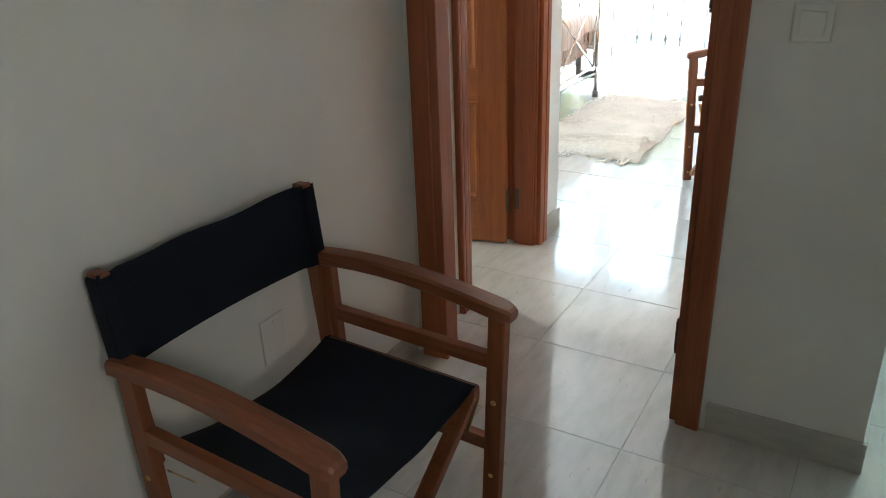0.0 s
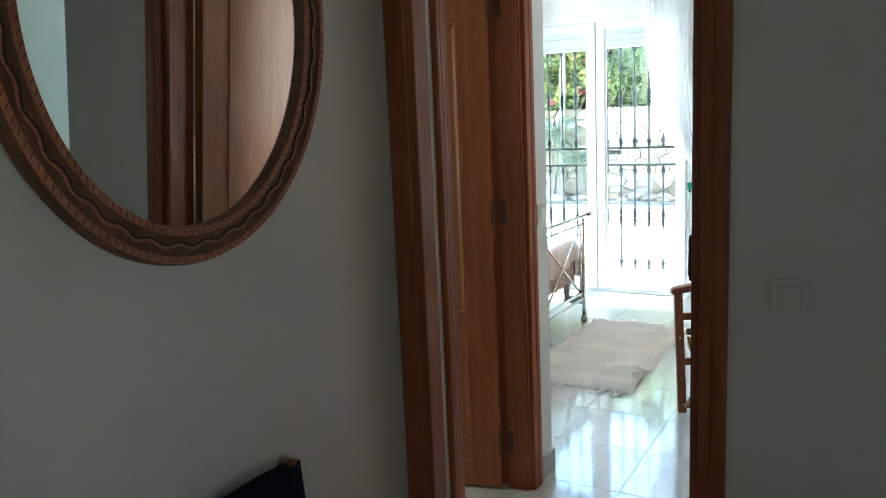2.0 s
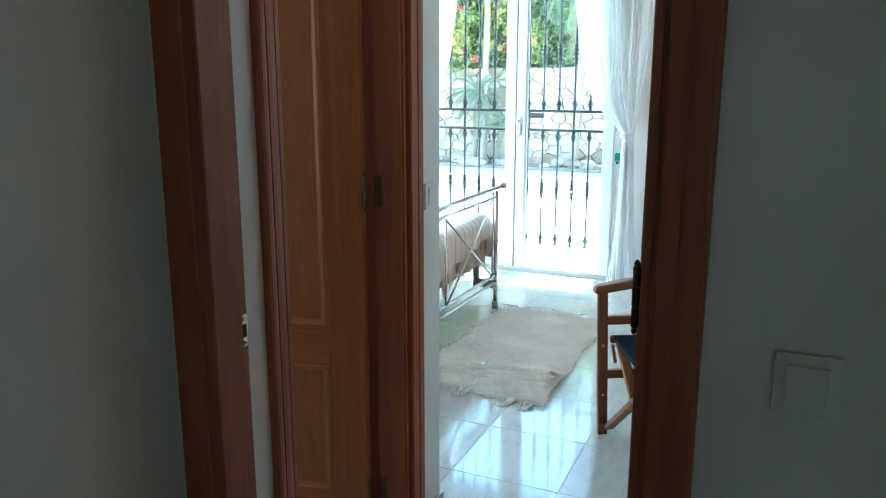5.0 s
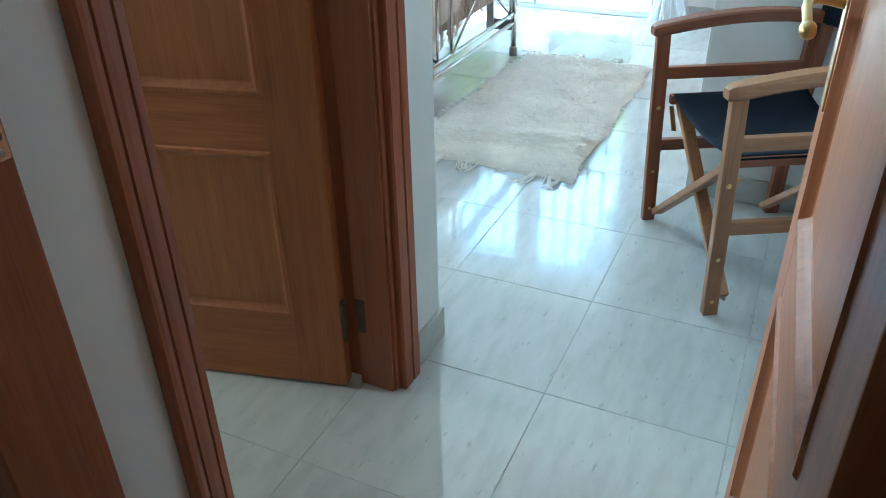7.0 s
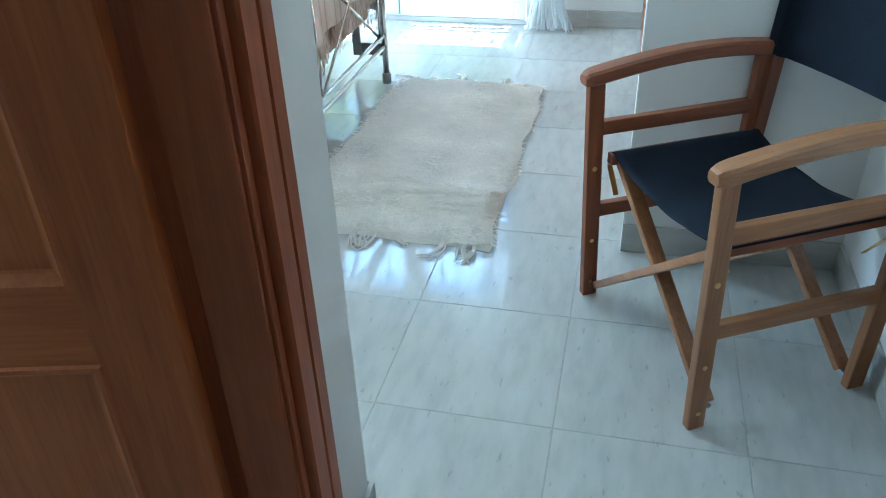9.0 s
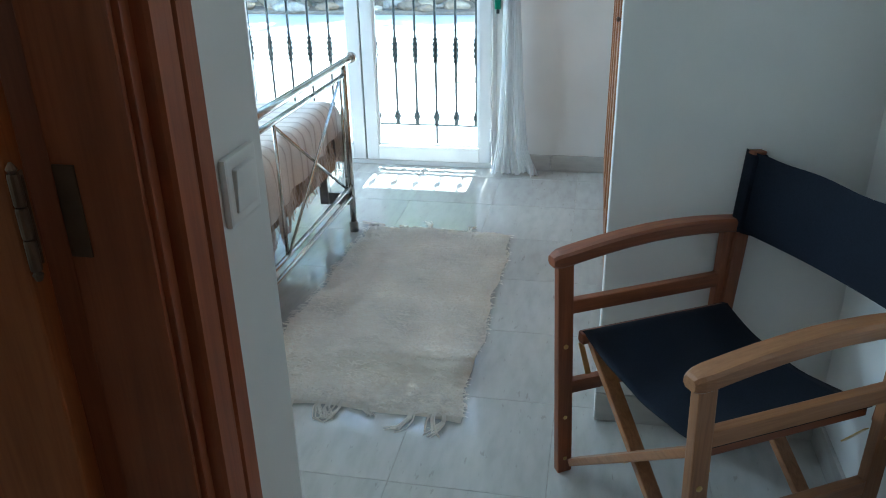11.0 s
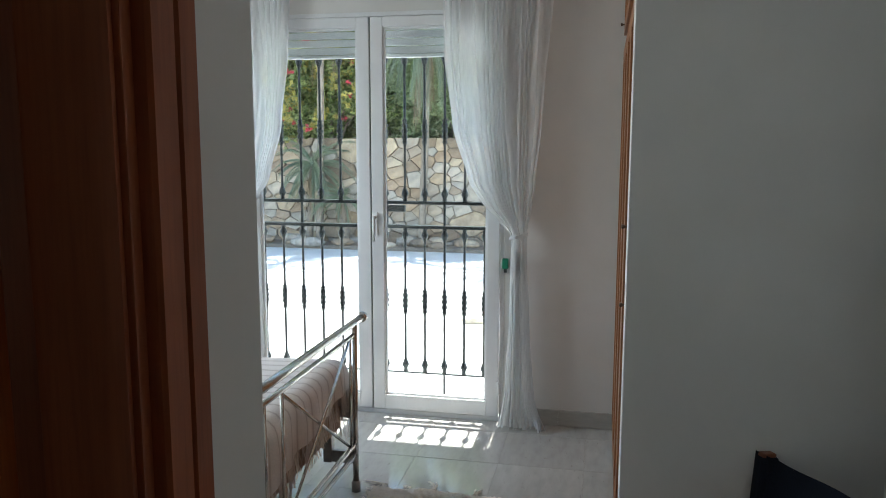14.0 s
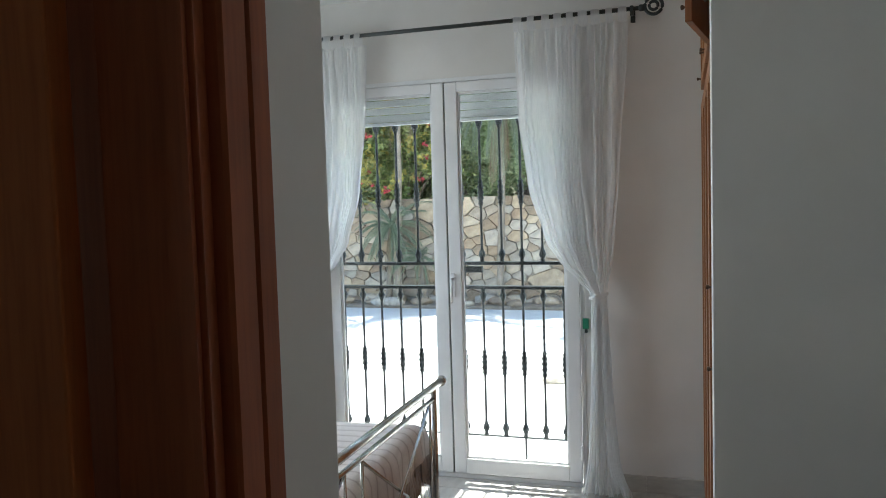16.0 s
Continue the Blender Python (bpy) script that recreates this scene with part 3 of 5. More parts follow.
def door_leaf(name, m, width, height, label, handle_x=None, hinges=(0.20, 1.125, 1.885), wave=0.05):
    """A varnished leaf hinged at x = 0 that reaches to x = width; its faces are at y = 0 and y = 0.036."""
    T = 0.036
    top = empty(name, m, label, "door", kind="structure")
    z0, z1 = 0.008, height
    sw = 0.115
    panels = [(0.20, 0.60, 0.0), (0.725, height - 0.20, wave)]
    for a, b in ((0.0, sw), (width - sw, width)):
        part("stile", box((a, 0, z0), (b, T, z1), 0.003), LEAF_UP, top)
    for a, b in ((z0, panels[0][0]), (panels[0][1], panels[1][0])):
        part("rail", box((sw, 0.0006, a), (width - sw, T - 0.0006, b)), LEAF_ACROSS, top)
    arc = panel_outline(sw, width - sw, 0, panels[1][1], wave)[2:]
    part("rail", extrude([(sw, z1), (width - sw, z1)] + arc, T - 0.0012, m=pose(0, 0.0006, 0)), LEAF_ACROSS, top)
    for a, b, w in panels:
        part("panel", extrude(panel_outline(sw, width - sw, a, b, w), T - 0.022, m=pose(0, 0.011, 0)), PANEL, top)
        for side in (0, 1):
            bm = bmesh.new()
            fy = (lambda d: d) if side == 0 else (lambda d: T - d)
            seq = [(0.0, 0.0008), (0.003, -0.004), (0.010, -0.004), (0.016, 0.003), (0.022, 0.009), (0.026, 0.011)]
            rings = []
            for inset, d in seq:
                rings.append((panel_outline(sw + inset - 0.004, width - sw - inset + 0.004, a + inset - 0.004, b - inset + 0.004, w), fy(d)))
            for (oa, ya), (ob, yb) in zip(rings, rings[1:]):
                ring_strip(bm, oa, ob, ya, yb)
            bmesh.ops.recalc_face_normals(bm, faces=bm.faces[:])
            part("panel_moulding", bm, LEAF_UP, top)
    for z in hinges:
        bm = box((-0.012, T - 0.006, z - 0.042), (0.0, T - 0.003, z + 0.042))
        for a, b in ((-0.046, -0.016), (-0.015, 0.015), (0.016, 0.046)):
            lathe([(0.0048, a), (0.0055, a + 0.002), (0.0055, b - 0.002), (0.0048, b)], (-0.008, T + 0.003, z), 12, bm)
        for e in (-1, 1):
            lathe([(0.003, min(e * 0.046, e * 0.056)), (0.0052, e * 0.050), (0.0015, max(e * 0.046, e * 0.056))], (-0.008, T + 0.003, z), 10, bm)
        hinge = part("hinge", bm, BRONZE, top, "dark bronze butt hinge")
        part("hinge_leaf", box((-0.0015, 0.008, z - 0.04), (0.0003, T - 0.007, z + 0.04)), HINGE, hinge, "worn hinge plate let into the edge")
    if handle_x is not None:
        for y, s in ((0.0, -1), (T, 1)):
            plate = box((handle_x - 0.016, min(y, y + s * 0.003), 0.865), (handle_x + 0.016, max(y, y + s * 0.003), 1.075), 0.001)
            ob = part("handle_plate", plate, BRASS, top, "polished brass backplate")
            lever = tube([(handle_x, y + s * 0.004, 1.0000), (handle_x, y + s * 0.022, 1.0000), (handle_x, y + s * 0.036, 1.0000), (handle_x - 0.012, y + s * 0.045, 0.9990), (handle_x - 0.035, y + s * 0.047, 0.9970), (handle_x - 0.075, y + s * 0.046, 0.9930), (handle_x - 0.108, y + s * 0.045, 0.9900)],
                         [0.010, 0.0065, 0.006, 0.0065, 0.006, 0.0055, 0.007], 14)
            lever = tube([(handle_x - 0.100, y + s * 0.045, 0.9910), (handle_x - 0.104, y + s * 0.045, 0.9905), (handle_x - 0.116, y + s * 0.045, 0.9895), (handle_x - 0.124, y + s * 0.045, 0.9890)], [0.006, 0.0095, 0.0095, 0.004], 14, lever)
            part("lever", lever, BRASS, ob, "polished brass lever handle", True)
    return top


frame_1 = door_frame("door_frame_1", D1[0] + 0.03, D1[1] - 0.03, 2.04, YD, YDO + 0.003, "y", [(YD, -1)], "reddish-brown varnished wooden doorway frame with moulded casing", (1.976, 2.040), (0.088, 0.062), (0.030, 0.012), 0.015, True)
frame_2 = door_frame("door_frame_2", D2[0] + 0.03, D2[1] - 0.03, 2.04, -1.168, XL, "x", [(XL, 1)], "reddish-brown varnished wooden frame of the side room's doorway", (-1.166, -1.08), stops=(0.006, 0.006))
# boards added behind the lining; the hinge-side one keeps the gap dark
for y0, y1 in ((D2[0], D2[0] + 0.012), (D2[1] - 0.013, D2[1])):
    part("gap_board", box((XLO - 0.045, y0, 0.0), (-1.168, y1, 2.06)), DOOR_Z, frame_2)
for z in (0.20, 1.125, 1.885):
    part("hinge_plate", box((-1.163, D2[1] - 0.0385, z - 0.045), (-1.141, D2[1] - 0.036, z + 0.045), 0.001), BRONZE, frame_2, "dark bronze hinge plate")
# strike plate of the first doorway
bm = box((0, -0.010, -0.031), (0.0025, 0.010, 0.031), 0.001)
strike = part("strike_plate", bm, CHROME, frame_1, "worn pale metal strike plate")
strike.location = (D1[0] + 0.03, 2.077, 0.980)
for dz in (-0.023, 0.023):
    s = part("screw", lathe([(0.0045, 0), (0.0045, 0.001), (0.003, 0.0018)], (0, 0, 0), 8), STEEL, strike)
    s.matrix_basis = pose(0.0025, 0, dz, 0, 90, 0)
# flat dark patch painted as the shade inside a latch hole
s = part("latch_hole_shade", box((0.0024, -0.006, -0.012), (0.0032, 0.006, 0.012)), DARK, strike)

# open leaf of the first doorway, hinged on the right-hand jamb
door_leaf("door_1", pose(-0.254, 2.098, 0, 0, 0, 93.2), 0.70, 2.03, "open reddish-brown varnished panelled door with an arched upper panel and brass handle", handle_x=0.64)
# leaf of the side room, ajar
door_leaf("door_2", pose(-1.1945, 2.882, 0, 0, 0, 180 + 14.0), 0.552, 2.03, "part-open reddish-brown varnished panelled door of the side room", handle_x=0.52)


# ---------------------------------------------------------------- wall switches
def switch(m, label):
    top = empty("light_switch", m, label, "light switch")
    part("surround", box((-0.039, -0.009, -0.039), (0.039, 0, 0.039), 0.004), PLASTIC, top)
    r = part("rocker", box((-0.025, -0.004, -0.025), (0.025, 0.004, 0.025), 0.002), PLASTIC, top)
    r.matrix_basis = pose(0, -0.0095, 0, 4, 0, 0)
    return top


switch(pose(-0.061, YD, 1.072), "square white plastic light switch on the hall wall")
switch(pose(XL, 3.046, 1.097, 0, 0, 90), "square white plastic light switch beside the side room's doorway")
# blank cover plate low on the wall behind the chair
sock = empty("cover_plate", pose(XL, 1.332, 0.388, 0, 0, 90), "wall-coloured blank cover plate low on the hall wall", "cover plate")
part("cover", box((-0.042, -0.006, -0.058), (0.042, 0, 0.058), 0.003), WALL, sock)
for dz in (-0.045, 0.045):
    part("screw", lathe([(0.0032, 0.0), (0.0032, 0.0012), (0.002, 0.0018)], (0, 0, 0), 8), PLASTIC, sock).matrix_basis = pose(0, -0.006, dz, 90, 0, 0)


# ---------------------------------------------------------------- mirror
def ellipse_ring(a0, b0, x0, a1, b1, x1, n=128, bm=None):
    bm = bm or bmesh.new()
    p = [bm.verts.new((x0, a0 * math.cos(2 * math.pi * k / n), b0 * math.sin(2 * math.pi * k / n))) for k in range(n)]
    q = [bm.verts.new((x1, a1 * math.cos(2 * math.pi * k / n), b1 * math.sin(2 * math.pi * k / n))) for k in range(n)]
    for k in range(n):
        j = (k + 1) % n
        bm.faces.new((p[k], p[j], q[j], q[k]))
    return bm


mirror = empty("wall_mirror", pose(XL + 0.024, 1.266, 1.697, 0, 3.6, 1.2), "oval mirror in a carved reddish-brown wooden frame", "mirror")
GA, GB = 0.334, 0.400
bm = bmesh.new()
f = [bm.verts.new((0.014, GA * 1.01 * math.cos(2 * math.pi * k / 96), GB * 1.01 * math.sin(2 * math.pi * k / 96))) for k in range(96)]
bm.faces.new(f)
part("mirror_glass", bm, MIRROR, mirror, "silvered oval mirror glass")
section = [(0.0, 0.012), (0.003, 0.024), (0.006, 0.028), (0.018, 0.030), (0.021, 0.024), (0.026, 0.026), (0.034, 0.023), (0.046, 0.026), (0.050, 0.029), (0.053, 0.025), (0.057, 0.030), (0.070, 0.028), (0.076, 0.018), (0.078, 0.0)]
bm = bmesh.new()
for (w0, d0), (w1, d1) in zip(section, section[1:]):
    ellipse_ring(GA + w0, GB + w0, d0, GA + w1, GB + w1, d1, 128, bm)
bmesh.ops.remove_doubles(bm, verts=bm.verts[:], dist=1e-5)
bmesh.ops.recalc_face_normals(bm, faces=bm.faces[:])
part("frame", bm, CARVED, mirror, "carved brown wooden frame", True)


def wave_ring(mid, amp, waves, depth, r, n=420):
    pts = []
    for k in range(n + 1):
        t = 2 * math.pi * k / n
        w = mid + amp * math.sin(waves * t)
        pts.append((depth, (GA + w) * math.cos(t), (GB + w) * math.sin(t)))
    return tube(pts, r, 6, caps=False)


# a dark raised line in place of a shaded groove
part("wavy_groove_shade", wave_ring(0.034, 0.0042, 34, 0.0258, 0.0026), CARVED_SHADE, mirror, "dark wavy line, painted shade of a carved groove", True)
part("wavy_bead", wave_ring(0.0395, 0.0042, 34, 0.0250, 0.0030), CARVED_RED, mirror, "worn wavy carved bead", True)
for ring, depth in ((0.0120, 0.0312), (0.0645, 0.0315)):
    bm = bmesh.new()
    for w0, d0, w1, d1 in ((-0.0070, -0.003, -0.0055, 0.0), (-0.0055, 0.0, 0.0055, 0.0), (0.0055, 0.0, 0.0070, -0.003)):
        ellipse_ring(GA + ring + w0, GB + ring + w0, depth + d0, GA + ring + w1, GB + ring + w1, depth + d1, 128, bm)
    bmesh.ops.recalc_face_normals(bm, faces=bm.faces[:])
    part("carved_band", bm, CARVED_RED, mirror, "worn reddish carved band")
    # thin dark strip laid on the band as a cut's shade
    piece = box((-0.002, -0.0007, -0.0060), (0.0006, 0.0007, 0.0060))
    data = bpy.data.meshes.new("notch")
    piece.to_mesh(data)
    piece.free()
    data.materials.append(CARVED_SHADE)
    for k in range(140):
        t = 2 * math.pi * (k + 0.5) / 140
        d = Vector((-(GA + ring) * math.sin(t), (GB + ring) * math.cos(t)))
        ob = new("notch", data)
        ob.parent = mirror
        ob.matrix_basis = pose(depth, (GA + ring) * math.cos(t), (GB + ring) * math.sin(t), math.degrees(math.atan2(d.y, d.x)) + 40, 0, 0)


# ---------------------------------------------------------------- folding chairs
def chair_arm(x):
    """A slim bowed arm, rounded in plan at its front end."""
    out = bmesh.new()
    rows = []
    for s in (0.0, 0.012, 0.035, 0.07, 0.15, 0.25, 0.37, 0.5, 0.62, 0.75, 0.87, 0.96, 1.0):
        y = 0.272 - 0.520 * s
        z = 0.611 + 0.042 * math.sin(math.pi * min(1.0, s * 0.74 + 0.04)) - 0.004 * s
        w = 0.0255 * (1 - 0.34 * max(0.0, 1 - s / 0.07) ** 2) * (1 - 0.12 * s)
        h = 0.0175 * (1 - 0.35 * max(0.0, 1 - s / 0.03) ** 2)
        c = 0.006
        ring = [(-w, -h + c), (-w + c, -h), (w - c, -h), (w, -h + c), (w, h - c), (w - c, h), (-w + c, h), (-w, h - c)]
        rows.append([out.verts.new((x + u, y, z + v)) for u, v in ring])
    for p, q in zip(rows, rows[1:]):
        for i in range(8):
            j = (i + 1) % 8
            out.faces.new((p[i], p[j], q[j], q[i]))
    out.faces.new(rows[0])
    out.faces.new(rows[-1])
    bmesh.ops.recalc_face_normals(out, faces=out.faces[:])
    return out


def folding_chair(m, label, tall, paler=False):
    top = empty("folding_chair", m @ Matrix.Diagonal((1, 1, tall, 1)), label, "chair", group="folding canvas chairs")
    X, YF, YB = 0.266, 0.206, -0.206
    front = lambda z: YF + 0.008 + 0.026 * z / 0.64
    rear = lambda z: YB + 0.006 - 0.016 * z / 0.64
    for s in (-1, 1):
        x = s * X
        # paler: the lit side and the cross legs take the lighter copy
        up, deep = (LIT_CHAIR_Z, LIT_CHAIR_Y) if paler and s < 0 else (CHAIR_Z, CHAIR_Y)
        part("arm", chair_arm(x), deep, top)
        part("front_leg", bar((x, front(0), 0.0), (x, front(0.625), 0.625), 0.024, 0.040, 0.003, (0, 1, 0)), up, top)
        part("rear_leg", bar((x, rear(0), 0.0), (x, rear(0.635), 0.635), 0.024, 0.044, 0.003, (0, 1, 0)), up, top)
        part("back_post", bar((x - s * 0.014, YB - 0.014, 0.40), (x - s * 0.011, YB - 0.050, 0.824), 0.024, 0.036, 0.004, (0, 1, 0)), CHAIR_Z, top)
        part("side_rail", bar((x, front(0.49) - 0.018, 0.490), (x, rear(0.49) + 0.020, 0.490), 0.022, 0.036, 0.003), deep, top)
        part("side_rail", bar((x, front(0.26) - 0.018, 0.262), (x, rear(0.26) + 0.020, 0.262), 0.022, 0.036, 0.003), deep, top)
        part("seat_rail", bar((s * 0.222, YF + 0.004, 0.424), (s * 0.222, YB + 0.01, 0.424), 0.024, 0.028, 0.004), CHAIR_Y, top)
        for y, leg in ((YF - 0.014, front), (YB + 0.022, rear)):
            strip = bar((s * 0.250, y, 0.392), (s * 0.205, y, 0.330), 0.003, 0.014, 0.001, (0, 1, 0))
            part("bracket", strip, BRASS, top, "thin brass folding bracket")
            b = lathe([(0.004, -0.0150), (0.0065, -0.0135), (0.0065, 0.0135), (0.004, 0.0150)], (0, 0, 0), 10)
            b.transform(pose(x, leg(0.385), 0.385, 0, 90, 0))
            part("rivet", b, BRASS, top, "brass rivet")
        for z in (0.045, 0.175):
            b = lathe([(0.003, -0.0145), (0.0055, -0.0132), (0.0055, 0.0132), (0.003, 0.0145)], (0, 0, 0), 10)
            b.transform(pose(x, front(z), z, 0, 90, 0))
            part("rivet", b, BRASS, top, "brass rivet")
    for y in (YF - 0.022, YB + 0.032):
        for s in (-1, 1):
            part("cross_leg", bar((s * 0.244, y + s * 0.010, 0.036), (-s * 0.214, y + s * 0.010, 0.414), 0.020, 0.036, 0.004, (0, 1, 0)), LIT_CHAIR_X if paler else CHAIR_X, top)
            b = lathe([(0.006, -0.006), (0.006, 0.006)], (0, 0, 0), 10)
            b.transform(pose(s * 0.250, y + s * 0.010, 0.036, 0, 90, 0))
            part("pivot", b, STEEL, top, "dull steel pivot spacer")
        b = lathe([(0.005, -0.024), (0.005, 0.024)], (0, 0, 0), 10)
        b.transform(pose(0, y, 0.228, 90, 0, 0))
        part("rivet", b, BRASS, top, "brass rivet")
    # seat sling
    bm = bmesh.new()
    nx, ny = 26, 16
    rows = []
    for j in range(ny + 1):
        y = YF - 0.002 - (YF - YB - 0.006) * j / ny
        row = []
        for i in range(nx + 1):
            u = -1 + 2 * i / nx
            sag = 0.040 * (1 - abs(u) ** 2.2)
            z = 0.447 - sag - (0.012 * max(0, abs(u) - 0.93) / 0.07)
            z += 0.0025 * math.sin(9 * u + 3 * y * 10) * (1 - abs(u))
            row.append(bm.verts.new((u * 0.238, y + 0.006 * (1 - u * u) * (1 if j == 0 else (-1 if j == ny else 0)) * -1, z)))
        rows.append(row)
    for r0, r1 in zip(rows, rows[1:]):
        for i in range(nx):
            bm.faces.new((r0[i], r0[i + 1], r1[i + 1], r1[i]))
    bmesh.ops.recalc_face_normals(bm, faces=bm.faces[:])
    bmesh.ops.solidify(bm, geom=bm.faces[:], thickness=0.003)
    part("seat", bm, CANVAS, top, "navy blue canvas seat", True)
    # back sling with its hems round the posts
    bm = bmesh.new()
    n = 30
    cols = []
    for i in range(n + 1):
        u = -1 + 2 * i / n
        col = []
        for j in range(9):
            v = j / 8
            z = 0.620 + 0.204 * v
            lean = -0.014 - 0.036 * (z - 0.40) / 0.424
            bow = -0.020 * (1 - u * u)
            edge = 0.019 if abs(u) > 0.9 else 0.019 - 0.012 * min(1, (0.9 - abs(u)) / 0.1)
            sag = -0.010 * (1 - u * u) * v
            col.append(bm.verts.new((u * 0.272, YB + lean + bow + edge, z + sag + 0.003 * math.sin(7 * u) * v)))
        cols.append(col)
    for c0, c1 in zip(cols, cols[1:]):
        for j in range(8):
            bm.faces.new((c0[j], c0[j + 1], c1[j + 1], c1[j]))
    bmesh.ops.recalc_face_normals(bm, faces=bm.faces[:])
    part("backrest", bm, CANVAS, top, "navy blue canvas back sling", True)
    for s in (-1, 1):
        lean = lambda z: YB - 0.014 - 0.036 * (z - 0.40) / 0.424
        part("sling_sleeve", bar((s * 0.254, lean(0.620), 0.620), (s * 0.254, lean(0.816), 0.816), 0.036, 0.046, 0.009, (0, 1, 0)), CANVAS, top, "navy canvas sleeve round the post")
    return top


folding_chair(pose(-0.747, 1.128, 0, 0, 0, -93.2), "folding wooden chair with navy canvas seat standing by the hall wall", 0.935)
folding_chair(pose(-0.398, 3.835, 0, 0, 0, 119.6), "folding wooden chair with navy canvas seat, side light painted into one arm's wood", 1.0, True)


# ---------------------------------------------------------------- balcony window
win = tagged(new("window_1"), "white two-leaf balcony window with roller shutter box", "window", kind="structure")
FY0, FY1 = YW - 0.004, YW + 0.06


def frame_bar(x0, x1, z0, z1, y0, y1, parent, name="window_frame", bev=0.004):
    return part(name, box((x0, y0, z0), (x1, y1, z1), bev), UPVC, parent)


for x0, x1 in ((WIN[0], WIN[0] + 0.022), (WIN[1] - 0.022, WIN[1])):
    frame_bar(x0, x1, 0.0, WIN[2], FY0, FY1, win)
frame_bar(WIN[0] + 0.022, WIN[1] - 0.022, WIN[2] - 0.024, WIN[2], FY0, FY1, win)
frame_bar(WIN[0] + 0.022, WIN[1] - 0.022, 0.0, 0.026, FY0 - 0.002, FY1, win, "threshold")
MID = -1.960
part("seal", box((MID - 0.012, FY0 + 0.030, 0.03), (MID + 0.012, FY0 + 0.044, WIN[2] - 0.03)), DARK, win, "black rubber seal")
for x0, x1, s in ((WIN[0] + 0.025, MID - 0.0045, -1), (MID + 0.0045, WIN[1] - 0.025, 1)):
    leaf = tagged(new("casement"), "")
    leaf.parent = win
    z0, z1, st = 0.030, WIN[2] - 0.027, 0.068
    y0, y1 = FY0 - 0.012, FY0 + 0.045
    for a, b in ((x0, x0 + st), (x1 - st, x1)):
        frame_bar(a, b, z0, z1, y0, FY0 + 0.029, leaf, "stile")
    frame_bar(x0 + st, x1 - st, z0, z0 + 0.085, y0, y1, leaf, "bottom_rail")
    frame_bar(x0 + st, x1 - st, z1 - 0.055, z1, y0, y1, leaf, "top_rail")
    g0, g1 = (x0 + st, x1 - st), (z0 + 0.085, z1 - 0.055)
    for a, b, c, d in ((g0[0], g0[0] + 0.012, *g1), (g0[1] - 0.012, g0[1], *g1), (g0[0] + 0.012, g0[1] - 0.012, g1[0], g1[0] + 0.012), (g0[0] + 0.012, g0[1] - 0.012, g1[1] - 0.012, g1[1])):
        frame_bar(a, b, c, d, y0 + 0.012, y0 + 0.030, leaf, "glazing_bead", 0.003)
    pane = part("pane", box((g0[0] - 0.004, y0 + 0.031, g1[0] - 0.004), (g0[1] + 0.004, y0 + 0.035, g1[1] + 0.004)), GLASS, leaf, "clear window glass")
    pane.visible_shadow = False
hy = FY0 - 0.012
hb = part("window_handle", box((MID + 0.012, hy - 0.010, 1.03), (MID + 0.040, hy, 1.16), 0.004), UPVC, win, "white window handle")
part("lever", tube([(MID + 0.026, hy - 0.008, 1.13), (MID + 0.026, hy - 0.034, 1.13), (MID + 0.026, hy - 0.040, 1.12), (MID + 0.026, hy - 0.040, 1.0)], [0.009, 0.009, 0.009, 0.007], 10), UPVC, hb, smooth=True)
part("hinge", lathe([(0.008, 0.0), (0.008, 0.07)], (WIN[1] - 0.022, hy - 0.004, 0.16), 10), UPVC, win)

shutter = tagged(new("roller_shutter"), "white roller shutter let down a little behind the window", "shutter")
for k in range(6):
    z = 2.03 + 0.043 * k
    part("slat", box((WIN[0] + 0.02, 6.60, z), (WIN[1] - 0.02, 6.612, z + 0.039), 0.004), UPVC, shutter)
part("end_bar", box((WIN[0] + 0.02, 6.594, 2.008), (WIN[1] - 0.02, 6.618, 2.027), 0.004), UPVC, shutter)

winder = empty("strap_winder", pose(-1.203, YW - 0.010, 0.895), "green shutter strap clip on the wall beside the window", "strap clip")
part("clip", box((-0.020, -0.026, -0.028), (0.012, 0, 0.028), 0.005), GREEN, winder)
part("strap", box((-0.010, -0.012, 0.03), (0.002, -0.009, 1.28)), PLASTIC, winder)
part("buckle", box((-0.012, -0.016, -0.050), (0.004, 0.0, -0.030), 0.003), RUBBER, winder)

# ---------------------------------------------------------------- iron grille outside
GY = 6.755
grille = tagged(new("window_grille"), "black wrought-iron grille with knotted bars outside the window", "grille")
bars = [-1.368 - 0.1195 * k for k in range(6)] + [-2.118 - 0.1245 * k for k in range(6)]
for z, h in ((1.19, 0.019), (1.047, 0.019), (0.158, 0.008), (2.062, 0.019)):
    part("rail", bar((WIN[0] - 0.06, GY, z), (WIN[1] + 0.03, GY, z), h * 2, h, 0.002), GRILLE, grille)
for x in (WIN[0] - 0.06, -2.042, WIN[1] + 0.03):
    part("post", box((x - 0.012, GY - 0.012, 0.0 if x != -2.042 else 0.10), (x + 0.012, GY + 0.012, 2.085), 0.002), GRILLE, grille)
R = 0.0072
knot = [(R, -0.080), (0.010, -0.070), (0.0165, -0.058), (0.0100, -0.046), (0.0195, -0.028), (0.012, -0.010), (0.0205, 0.006), (0.012, 0.022), (0.0195, 0.038), (0.0100, 0.055), (0.0165, 0.066), (R, 0.078)]
foot = [(0.013, 0.0), (0.013, 0.014), (0.010, 0.020), (0.0215, 0.042), (0.016, 0.062), (0.008, 0.080), (R, 0.094)]


